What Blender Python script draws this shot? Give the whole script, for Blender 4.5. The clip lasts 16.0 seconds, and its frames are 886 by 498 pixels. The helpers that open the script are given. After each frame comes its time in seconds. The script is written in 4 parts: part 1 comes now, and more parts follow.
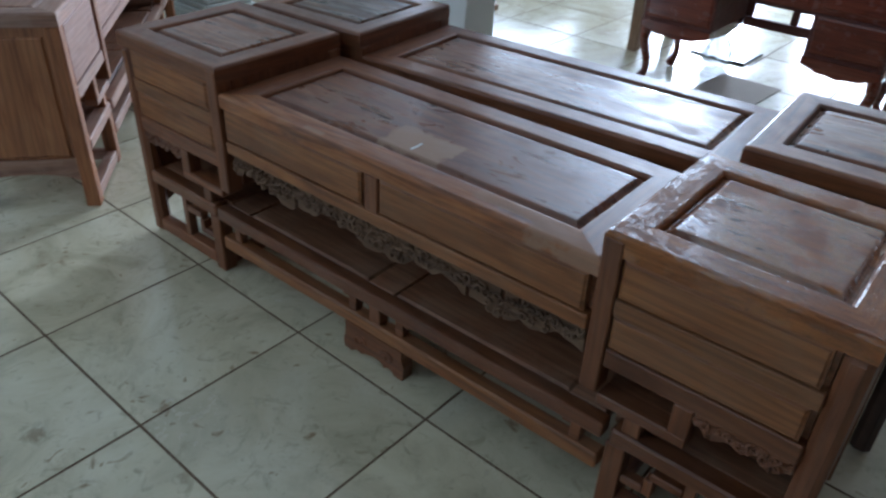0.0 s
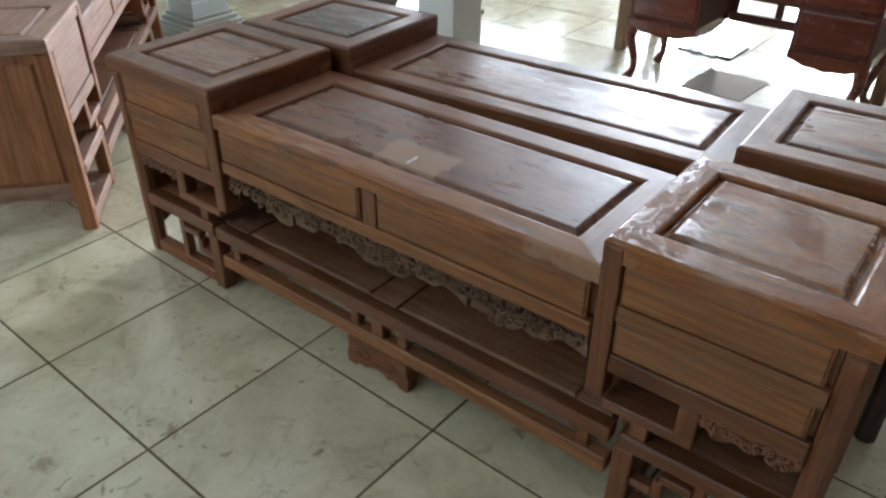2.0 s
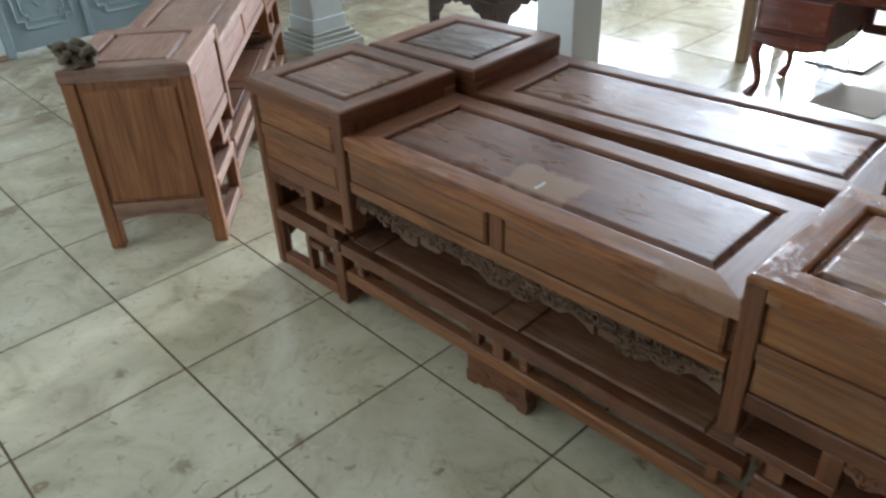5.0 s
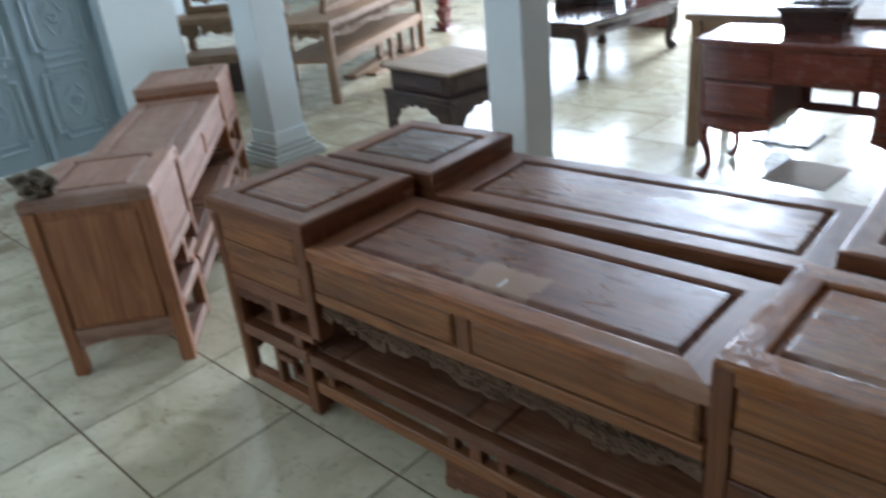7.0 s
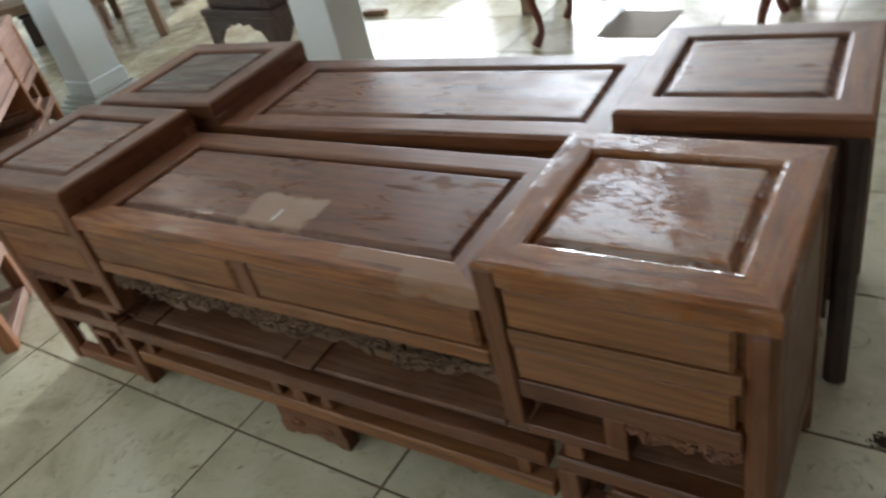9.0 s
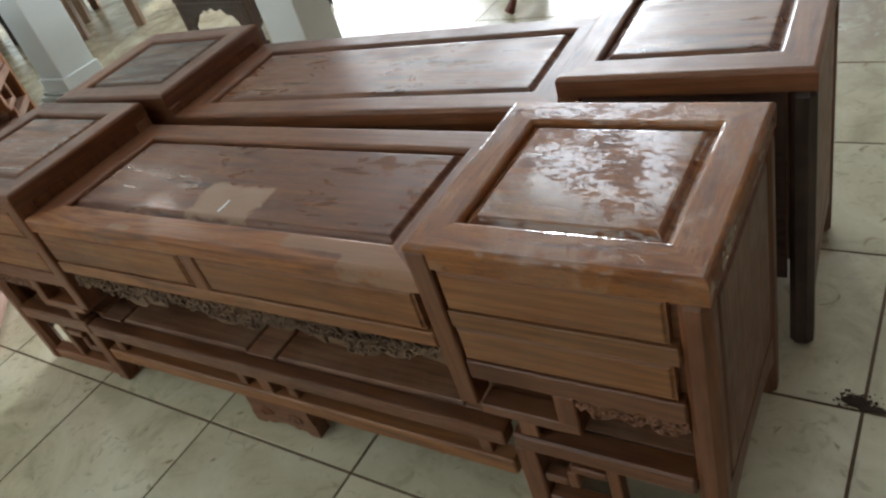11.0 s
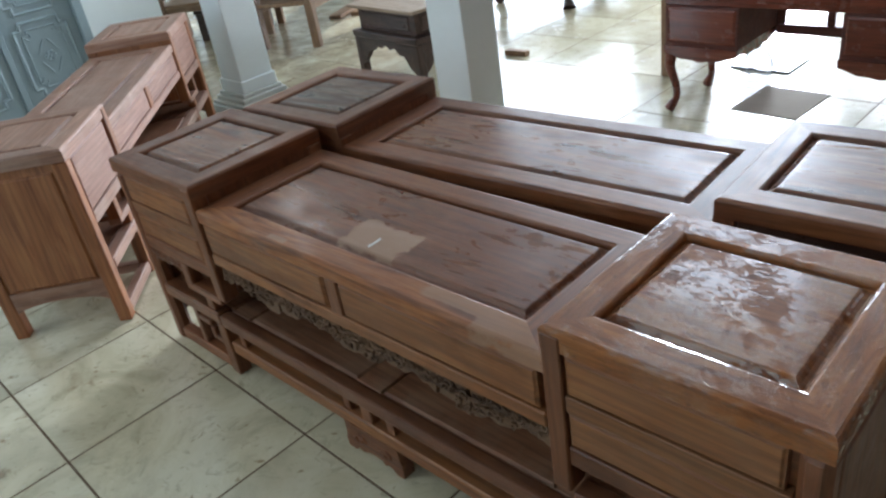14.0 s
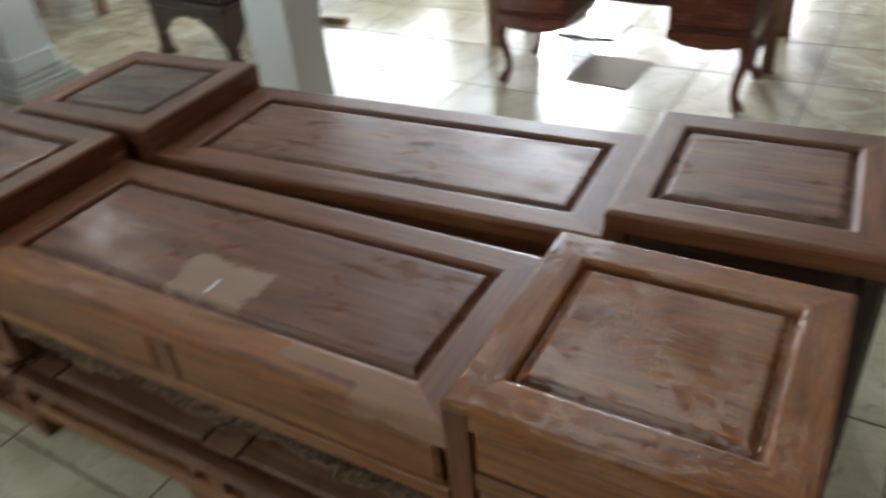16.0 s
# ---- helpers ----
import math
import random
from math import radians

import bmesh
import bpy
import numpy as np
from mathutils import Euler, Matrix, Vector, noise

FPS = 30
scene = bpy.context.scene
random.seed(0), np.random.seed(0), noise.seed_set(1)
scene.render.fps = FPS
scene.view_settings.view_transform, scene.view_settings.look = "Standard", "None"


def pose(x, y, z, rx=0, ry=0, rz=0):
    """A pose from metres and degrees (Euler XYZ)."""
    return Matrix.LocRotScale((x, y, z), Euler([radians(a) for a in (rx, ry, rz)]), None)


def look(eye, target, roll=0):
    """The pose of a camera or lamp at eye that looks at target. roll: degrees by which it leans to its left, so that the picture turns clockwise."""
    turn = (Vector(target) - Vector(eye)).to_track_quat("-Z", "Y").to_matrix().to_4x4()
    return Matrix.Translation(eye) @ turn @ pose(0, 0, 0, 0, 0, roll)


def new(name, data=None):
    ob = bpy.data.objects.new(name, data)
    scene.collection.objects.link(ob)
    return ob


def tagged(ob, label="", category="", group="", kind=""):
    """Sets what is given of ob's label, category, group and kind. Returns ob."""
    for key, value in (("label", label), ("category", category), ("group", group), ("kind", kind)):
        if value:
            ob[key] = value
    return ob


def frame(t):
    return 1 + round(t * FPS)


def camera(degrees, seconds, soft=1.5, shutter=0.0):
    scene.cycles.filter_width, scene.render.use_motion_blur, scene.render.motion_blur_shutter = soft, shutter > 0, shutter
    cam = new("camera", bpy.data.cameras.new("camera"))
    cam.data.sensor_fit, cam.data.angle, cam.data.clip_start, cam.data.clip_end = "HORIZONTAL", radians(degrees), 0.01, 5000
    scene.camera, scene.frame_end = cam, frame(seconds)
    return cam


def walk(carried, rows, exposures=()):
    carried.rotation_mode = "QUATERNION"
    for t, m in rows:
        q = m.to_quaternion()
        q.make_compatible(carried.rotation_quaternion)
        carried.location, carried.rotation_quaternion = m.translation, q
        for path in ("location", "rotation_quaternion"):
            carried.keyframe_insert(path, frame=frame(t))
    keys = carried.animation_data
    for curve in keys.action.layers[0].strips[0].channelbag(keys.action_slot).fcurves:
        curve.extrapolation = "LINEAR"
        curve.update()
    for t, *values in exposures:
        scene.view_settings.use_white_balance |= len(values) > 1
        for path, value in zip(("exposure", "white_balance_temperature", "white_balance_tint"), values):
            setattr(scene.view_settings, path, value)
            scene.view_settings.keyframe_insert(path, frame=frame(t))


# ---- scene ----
cam = camera(60.7, 16.0, soft=2.4, shutter=0.8)
PATH = [
    (0, (1.401, -1.038, 1.414), (0.326, 0.247, 0.322), 2.5),
    (0.5, (1.385, -1.046, 1.424), (0.344, 0.271, 0.336), 3.0),
    (1, (1.38, -1.056, 1.433), (0.216, 0.137, 0.327), -0.3),
    (1.5, (1.393, -1.031, 1.432), (0.279, 0.215, 0.334), -1.9),
    (2, (1.388, -1.043, 1.438), (0.322, 0.254, 0.351), 0.3),
    (2.5, (1.38, -1.05, 1.437), (0.24, 0.18, 0.348), -0.8),
    (3, (1.388, -1.045, 1.448), (0.205, 0.136, 0.349), -2.6),
    (3.2, (1.396, -1.047, 1.447), (0.216, 0.141, 0.353), -2.6),
    (5.3, (1.307, -1.086, 1.501), (0.023, 0.032, 0.45), -3.4),
    (5.5, (1.295, -1.087, 1.515), (-0.013, 0.045, 0.512), -3.8),
    (6, (1.283, -1.094, 1.538), (-0.129, 0.062, 0.72), -4.5),
    (6.5, (1.306, -1.082, 1.522), (-0.101, 0.099, 0.731), -5.0),
    (7, (1.339, -1.054, 1.5), (0.054, 0.218, 0.645), -5.8),
    (7.5, (1.371, -1.029, 1.48), (0.195, 0.283, 0.535), -6.7),
    (8, (1.412, -0.949, 1.456), (0.312, 0.37, 0.43), -12.3),
    (8.5, (1.442, -0.862, 1.436), (0.4, 0.461, 0.357), -11.2),
    (9, (1.499, -0.74, 1.416), (0.426, 0.533, 0.308), -14.9),
    (9.2, (1.53, -0.692, 1.398), (0.46, 0.567, 0.27), -16.9),
    (11.3, (1.587, -0.647, 1.381), (0.501, 0.569, 0.222), -19.3),
    (11.5, (1.581, -0.664, 1.39), (0.5, 0.554, 0.229), -14.5),
    (12, (1.567, -0.689, 1.414), (0.465, 0.557, 0.303), -10.0),
    (12.5, (1.55, -0.698, 1.436), (0.371, 0.519, 0.372), -9.0),
    (13, (1.548, -0.714, 1.46), (0.311, 0.484, 0.444), -7.8),
    (13.5, (1.555, -0.714, 1.466), (0.271, 0.453, 0.472), -8.9),
    (14, (1.565, -0.716, 1.467), (0.248, 0.417, 0.476), -9.7),
    (14.5, (1.564, -0.721, 1.47), (0.227, 0.397, 0.49), -10.5),
    (15, (1.503, -0.679, 1.459), (0.174, 0.404, 0.429), -12.4),
    (15.5, (1.379, -0.608, 1.472), (0.201, 0.586, 0.382), -7.7),
    (16, (1.306, -0.541, 1.467), (0.388, 0.823, 0.329), -6.0),
]
# the clip's own camera settles its exposure and white balance on the way
LIGHT = [(0, -0.98, 5150), (0.5, -0.71, 5350), (1, -0.56, 5550), (1.5, -0.51, 5700), (2, -0.48, 5960), (3, -0.48, 5960), (5.3, -0.46, 5760),
         (6, -0.46, 5510), (7, -0.71, 5460), (7.5, -0.78, 5560), (8, -0.72, 5810), (8.5, -0.59, 6060), (9.2, -0.54, 6210),
         (11.3, -0.43, 6360), (12, -0.43, 6060), (13, -0.46, 5810), (14.5, -0.44, 5760), (15, -0.46, 5910), (15.5, -0.58, 6160), (16, -0.68, 6210)]
walk(cam, [(t, look(eye, target, roll)) for t, eye, target, roll in PATH], [(t, stops, kelvin, 10) for t, stops, kelvin in LIGHT])

# ---- world, sky and daylight ----
world = bpy.data.worlds.new("world")
scene.world = world
world.use_nodes = True
wn = world.node_tree
sky = wn.nodes.new("ShaderNodeTexSky")
sky.sky_type = "NISHITA"
sky.sun_disc = False
sky.sun_elevation, sky.sun_rotation = radians(48), radians(20)
wn.links.new(sky.outputs[0], wn.nodes["Background"].inputs[0])
wn.nodes["Background"].inputs[1].default_value = 0.15


def area_lamp(name, m, sx, sy, watts, colour):
    data = bpy.data.lights.new(name, "AREA")
    data.shape, data.size, data.size_y, data.energy, data.color = "RECTANGLE", sx, sy, watts, colour
    ob = new(name, data)
    ob.matrix_world = m
    return ob


sun_data = bpy.data.lights.new("sun", "SUN")
sun_data.energy, sun_data.angle, sun_data.color = 3.0, radians(0.6), (1.0, 0.95, 0.86)
sun = new("sun", sun_data)
sun.matrix_world = look((4, 12, 14), (0, 0, 0))

# daylight through the wide shop front, and an added fill behind the camera
area_lamp("front_daylight", look((-2.4, 8.6, 1.35), (-2.2, 2.0, 1.0)), 1.1, 2.4, 1230, (0.93, 0.97, 1.0))
area_lamp("upper_daylight", look((-2.95, 8.6, 3.9), (-2.95, 2.0, 3.0)), 2.4, 2.5, 200, (0.9, 0.96, 1.0))
area_lamp("high_daylight", look((-2.95, 8.6, 6.15), (-2.95, 2.0, 4.4)), 2.4, 1.9, 55, (0.9, 0.96, 1.0))
area_lamp("second_daylight", look((-0.5, 8.6, 0.95), (-0.6, 2.0, 0.7)), 1.4, 1.5, 300, (0.98, 0.98, 0.97))
area_lamp("third_daylight", look((-5.9, 8.6, 2.3), (-4.0, 2.0, 1.0)), 2.9, 2.5, 300, (0.93, 0.97, 1.0))
# added fill for the fronts and the west wall, from no known source
area_lamp("rear_daylight", look((-3.1, -3.85, 1.9), (-2.8, 1.0, 1.0)), 2.8, 1.9, 58, (1.0, 0.97, 0.9))

# ---- materials ----


def mat(name):
    m = bpy.data.materials.new(name)
    m.use_nodes = True
    return m, m.node_tree.nodes, m.node_tree.links, m.node_tree.nodes["Principled BSDF"]


def ramp(nodes, stops):
    r = nodes.new("ShaderNodeValToRGB")
    e = r.color_ramp.elements
    e[0].position, e[0].color = stops[0][0], (*stops[0][1], 1)
    e[1].position, e[1].color = stops[-1][0], (*stops[-1][1], 1)
    for p, c in stops[1:-1]:
        n = e.new(p)
        n.color = (*c, 1)
    return r


def noise_node(nodes, links, vec, scale, detail=4, rough=0.6, dist=0.0):
    n = nodes.new("ShaderNodeTexNoise")
    n.inputs["Scale"].default_value, n.inputs["Detail"].default_value = scale, detail
    n.inputs["Roughness"].default_value, n.inputs["Distortion"].default_value = rough, dist
    links.new(vec, n.inputs["Vector"])
    return n.outputs["Fac"]


def mixc(nodes, links, fac, a, b, kind="MIX"):
    m = nodes.new("ShaderNodeMix")
    m.data_type, m.blend_type = "RGBA", kind
    for sock, v in ((m.inputs[0], fac), (m.inputs[6], a), (m.inputs[7], b)):
        if isinstance(v, bpy.types.NodeSocket):
            links.new(v, sock)
        else:
            sock.default_value = v if isinstance(v, float) else (*v, 1)
    return m.outputs[2]


def math_node(nodes, links, op, a, b=0.0, clamp=False):
    m = nodes.new("ShaderNodeMath")
    m.operation, m.use_clamp = op, clamp
    for sock, v in ((m.inputs[0], a), (m.inputs[1], b)):
        if isinstance(v, bpy.types.NodeSocket):
            links.new(v, sock)
        else:
            sock.default_value = v
    return m.outputs[0]


def span(nodes, links, v, lo, hi, to0=0.0, to1=1.0):
    m = nodes.new("ShaderNodeMapRange")
    links.new(v, m.inputs[0])
    for i, x in enumerate((lo, hi, to0, to1)):
        m.inputs[i + 1].default_value = x
    return m.outputs[0]


def coords(nodes, links, jitter=True):
    """Object coordinates, shifted at random from piece to piece."""
    tc, oi = nodes.new("ShaderNodeTexCoord"), nodes.new("ShaderNodeObjectInfo")
    if not jitter:
        return tc.outputs["Object"], oi.outputs["Random"]
    s = nodes.new("ShaderNodeVectorMath")
    s.operation = "SCALE"
    s.inputs[0].default_value = (13.0, 7.0, 19.0)
    links.new(oi.outputs["Random"], s.inputs["Scale"])
    a = nodes.new("ShaderNodeVectorMath")
    links.new(tc.outputs["Object"], a.inputs[0])
    links.new(s.outputs[0], a.inputs[1])
    return a.outputs[0], oi.outputs["Random"]


def bump(nodes, links, bsdf, height, strength, distance):
    b = nodes.new("ShaderNodeBump")
    b.inputs["Strength"].default_value, b.inputs["Distance"].default_value = strength, distance
    links.new(height, b.inputs["Height"])
    links.new(b.outputs[0], bsdf.inputs["Normal"])


def growth_rings(n, l, vec, axis, scale=27.0):
    """Thin wandering lines along the grain, as the year rings of a sawn board show them."""
    mp, w = n.new("ShaderNodeMapping"), n.new("ShaderNodeTexWave")
    mp.inputs["Scale"].default_value = {"X": (0.05, 1, 1), "Y": (1, 0.05, 1), "Z": (1, 1, 0.05)}[axis]
    l.new(vec, mp.inputs["Vector"])
    l.new(mp.outputs[0], w.inputs["Vector"])
    w.bands_direction = "DIAGONAL"
    for key, v in (("Scale", scale), ("Distortion", 19.0), ("Detail", 3.0), ("Detail Scale", 0.22), ("Detail Roughness", 0.55)):
        w.inputs[key].default_value = v
    return span(n, l, w.outputs["Fac"], 0.45, 1.0)


def wood(name, dark, mid, light, axis="X", gloss=(0.3, 0.5), dust=0.25, dust_colour=(0.3, 0.2, 0.14), coat=0.0):
    """Sawn, oiled wood with the grain along one axis of the thing, streaks, pores and a film of sanding dust."""
    m, n, l, p = mat(name)
    vec, rnd = coords(n, l)
    mp = n.new("ShaderNodeMapping")
    mp.inputs["Scale"].default_value = {"X": (0.9, 9, 9), "Y": (9, 0.9, 9), "Z": (9, 9, 0.9)}[axis]
    l.new(vec, mp.inputs["Vector"])
    flow = noise_node(n, l, mp.outputs[0], 2.2, 5, 0.62, 1.6)
    fine = n.new("ShaderNodeMapping")
    fine.inputs["Scale"].default_value = {"X": (3, 110, 110), "Y": (110, 3, 110), "Z": (110, 110, 3)}[axis]
    l.new(vec, fine.inputs["Vector"])
    pores = noise_node(n, l, fine.outputs[0], 2.0, 3, 0.6)
    c = ramp(n, [(0.24, dark), (0.5, mid), (0.8, light)])
    l.new(flow, c.inputs[0])
    shade = span(n, l, pores, 0.32, 0.68, 0.78, 1.09)
    col = mixc(n, l, 1.0, c.outputs[0], shade, "MULTIPLY")
    col = mixc(n, l, 1.0, col, span(n, l, growth_rings(n, l, vec, axis), 0.0, 1.0, 1.04, 0.86), "MULTIPLY")
    tint = span(n, l, rnd, 0, 1, 0.82, 1.16)
    col = mixc(n, l, 1.0, col, tint, "MULTIPLY")
    patches = noise_node(n, l, vec, 5.5, 6, 0.68, 0.7)
    film = span(n, l, patches, 0.46, 0.7, 0.0, dust)
    col = mixc(n, l, film, col, dust_colour)
    l.new(col, p.inputs["Base Color"])
    wear = noise_node(n, l, vec, 16, 5, 0.65)
    l.new(span(n, l, math_node(n, l, "ADD", wear, film), 0.3, 0.9, gloss[0], gloss[1]), p.inputs["Roughness"])
    p.inputs["Specular IOR Level"].default_value = 0.45
    p.inputs["Coat Weight"].default_value, p.inputs["Coat Roughness"].default_value = coat, 0.18
    bump(n, l, p, math_node(n, l, "ADD", pores, math_node(n, l, "MULTIPLY", wear, 0.6)), 0.22, 0.0012)
    return m


RED = ((0.08, 0.0235, 0.0078), (0.17, 0.058, 0.0205), (0.252, 0.1, 0.038))
GOLD = ((0.108, 0.036, 0.011), (0.218, 0.083, 0.026), (0.31, 0.135, 0.045))
wood_x = wood("oiled_wood_along", *RED, "X", (0.3, 0.55), 0.12)
wood_y = wood("oiled_wood_across", *RED, "Y", (0.3, 0.55), 0.12)
wood_z = wood("oiled_wood_upright", *RED, "Z", (0.35, 0.6), 0.15)
drawer_x = wood("golden_drawer_wood", *GOLD, "X", (0.38, 0.64), 0.3, (0.215, 0.14, 0.085))
shelf_x = wood("dusty_shelf_wood", (0.115, 0.045, 0.02), (0.23, 0.1, 0.048), (0.325, 0.155, 0.08), "X", (0.42, 0.7), 0.45, (0.33, 0.23, 0.15))
top_x = wood("varnished_top_along", *RED, "X", (0.34, 0.58), 0.16, coat=0.08)
top_y = wood("varnished_top_across", *RED, "Y", (0.34, 0.58), 0.16, coat=0.08)
carve_mat = wood("dusty_carving", (0.05, 0.024, 0.011), (0.135, 0.07, 0.033), (0.21, 0.12, 0.06), "X", (0.55, 0.8), 0.4, (0.25, 0.165, 0.1))
RAW = ((0.2, 0.095, 0.055), (0.33, 0.175, 0.115), (0.44, 0.27, 0.19))
raw_x = wood("dusty_raw_wood_along", *RAW, "X", (0.4, 0.65), 0.65, (0.42, 0.31, 0.25))
raw_y = wood("dusty_raw_wood_across", *RAW, "Y", (0.4, 0.65), 0.45, (0.42, 0.31, 0.25))
raw_front = wood("pink_raw_drawer_wood", (0.17, 0.07, 0.042), (0.31, 0.155, 0.105), (0.43, 0.25, 0.18), "X", (0.4, 0.6), 0.3, (0.4, 0.27, 0.205))
raw_z = wood("golden_raw_wood_upright", (0.15, 0.05, 0.016), (0.29, 0.112, 0.04), (0.39, 0.17, 0.066), "Z", (0.4, 0.6), 0.1)
pale_x = wood("pale_raw_wood_along", (0.14, 0.075, 0.035), (0.235, 0.135, 0.066), (0.33, 0.205, 0.115), "X", (0.45, 0.7), 0.25, (0.45, 0.36, 0.26))
pale_z = wood("pale_raw_wood_upright", (0.11, 0.058, 0.028), (0.19, 0.107, 0.052), (0.27, 0.165, 0.09), "Z", (0.45, 0.7), 0.2, (0.42, 0.33, 0.24))
mahogany_x = wood("mahogany_along", (0.07, 0.014, 0.008), (0.15, 0.032, 0.017), (0.22, 0.06, 0.03), "X", (0.18, 0.36), 0.08, coat=0.3)
mahogany_dull = wood("dull_mahogany_side", (0.05, 0.012, 0.008), (0.1, 0.024, 0.015), (0.15, 0.042, 0.024), "X", (0.6, 0.8), 0.1)
mahogany_z = wood("mahogany_upright", (0.07, 0.014, 0.008), (0.15, 0.032, 0.017), (0.22, 0.06, 0.03), "Z", (0.22, 0.4), 0.08, coat=0.3)
dark_x = wood("dark_brown_along", (0.018, 0.01, 0.008), (0.05, 0.026, 0.02), (0.09, 0.05, 0.036), "X", (0.25, 0.5), 0.15)
dark_z = wood("dark_brown_upright", (0.018, 0.01, 0.008), (0.05, 0.026, 0.02), (0.09, 0.05, 0.036), "Z", (0.3, 0.5), 0.15)
stool_top_mat = wood("dusty_pale_stool_top", (0.2, 0.14, 0.09), (0.3, 0.22, 0.15), (0.4, 0.31, 0.23), "X", (0.5, 0.7), 0.5, (0.4, 0.33, 0.26))


def patched_panel(name, boxes, base, scrape, rough_lo, pale=0.6):
    """A varnished panel top with dull, pale places where the varnish is missing; one is a painted wet glint."""
    m, n, l, p = mat(name)
    tc = n.new("ShaderNodeTexCoord")
    vec = tc.outputs["Object"]
    mp = n.new("ShaderNodeMapping")
    mp.inputs["Scale"].default_value = (0.9, 8, 8)
    l.new(vec, mp.inputs["Vector"])
    flow = noise_node(n, l, mp.outputs[0], 2.4, 5, 0.6, 2.2)
    fine = n.new("ShaderNodeMapping")
    fine.inputs["Scale"].default_value = (3, 110, 110)
    l.new(vec, fine.inputs["Vector"])
    pores = noise_node(n, l, fine.outputs[0], 2.0, 3, 0.6)
    c = ramp(n, [(0.33, base[0]), (0.48, base[1]), (0.66, base[2])])
    l.new(flow, c.inputs[0])
    col = mixc(n, l, 1.0, c.outputs[0], span(n, l, pores, 0.32, 0.68, 0.72, 1.12), "MULTIPLY")
    # dull places: soft boxes with a ragged rim
    sep = n.new("ShaderNodeSeparateXYZ")
    l.new(vec, sep.inputs[0])
    rag = noise_node(n, l, vec, 26, 5, 0.7)
    wander = noise_node(n, l, vec, 9, 3, 0.5, 0.5)
    total = None
    for x, y, hx, hy in boxes:
        dx = math_node(n, l, "DIVIDE", math_node(n, l, "ABSOLUTE", math_node(n, l, "SUBTRACT", sep.outputs[0], x)), hx)
        dy = math_node(n, l, "DIVIDE", math_node(n, l, "ABSOLUTE", math_node(n, l, "SUBTRACT", sep.outputs[1], y)), hy)
        d = math_node(n, l, "ADD", math_node(n, l, "MAXIMUM", dx, dy), math_node(n, l, "ADD", math_node(n, l, "MULTIPLY", math_node(n, l, "SUBTRACT", rag, 0.5), 0.7), math_node(n, l, "MULTIPLY", math_node(n, l, "SUBTRACT", wander, 0.5), 0.6)))
        k = span(n, l, d, 0.95, 1.08, 1.0, 0.0)
        total = k if total is None else math_node(n, l, "MAXIMUM", total, k)
    cloud = noise_node(n, l, vec, 4.5, 6, 0.66, 0.8)
    haze = span(n, l, cloud, 0.45, 0.72, 0.0, 0.14)
    scr = noise_node(n, l, vec, 22, 7, 0.72, 1.6)
    rub = span(n, l, scr, 0.5, 0.56, 0.0, scrape)
    dull = math_node(n, l, "MAXIMUM", haze, rub)
    if total is not None:
        dull = math_node(n, l, "MAXIMUM", dull, math_node(n, l, "MULTIPLY", total, pale))
    col = mixc(n, l, 1.0, col, span(n, l, growth_rings(n, l, vec, "X", 22.0), 0.0, 1.0, 1.03, 0.88), "MULTIPLY")
    col = mixc(n, l, dull, col, (0.33, 0.21, 0.14))
    # sparse pale specks all over the panel
    specks = noise_node(n, l, vec, 120, 2, 0.5)
    col = mixc(n, l, span(n, l, specks, 0.75, 0.8, 0.0, 0.6), col, (0.5, 0.46, 0.42))
    l.new(col, p.inputs["Base Color"])
    wear = noise_node(n, l, vec, 14, 5, 0.65)
    smear = n.new("ShaderNodeMapping")
    smear.inputs["Scale"].default_value = (1.0, 3.2, 1.0)
    l.new(vec, smear.inputs["Vector"])
    film = noise_node(n, l, smear.outputs[0], 5.0, 6, 0.62, 1.1)
    r = math_node(n, l, "ADD", span(n, l, wear, 0.3, 0.7, rough_lo, rough_lo + 0.12), span(n, l, film, 0.36, 0.64, 0.0, 0.34))
    l.new(math_node(n, l, "ADD", r, math_node(n, l, "MULTIPLY", dull, 0.35)), p.inputs["Roughness"])
    p.inputs["Coat Weight"].default_value, p.inputs["Coat Roughness"].default_value = 0.12, 0.2
    bump(n, l, p, math_node(n, l, "ADD", math_node(n, l, "ADD", pores, wear), math_node(n, l, "MULTIPLY", rub, 1.5)), 0.2, 0.0012)
    return m


deck_panel_mat = patched_panel("deck_panel_with_dull_patch", [(1.085, 0.148, 0.094, 0.056)], ((0.08, 0.0225, 0.0085), (0.15, 0.047, 0.0175), (0.212, 0.077, 0.03)), 0.0, 0.15, 0.9)
# darker base colours for one tower panel of the rear cabinet
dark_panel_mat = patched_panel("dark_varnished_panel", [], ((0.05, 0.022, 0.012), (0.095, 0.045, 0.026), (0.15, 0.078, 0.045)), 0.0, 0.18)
smear_panel_mat = patched_panel("varnished_panel_with_pale_smear", [(1.535, 0.25, 0.03, 0.012)], RED, 0.0, 0.15, 0.5)
plain_panel_mat = patched_panel("varnished_panel", [], RED, 0.0, 0.15)
# bare right end in two boxes; the third paints a white wet glint
deck_rail_mat = patched_panel("deck_front_rail_with_bare_end_and_glint", [(1.43, 0.05, 0.1, 0.018), (1.575, 0.036, 0.085, 0.034), (0.845, 0.022, 0.035, 0.009)], ((0.12, 0.035, 0.009), (0.25, 0.084, 0.022), (0.35, 0.138, 0.042)), 0.0, 0.34, 0.62)


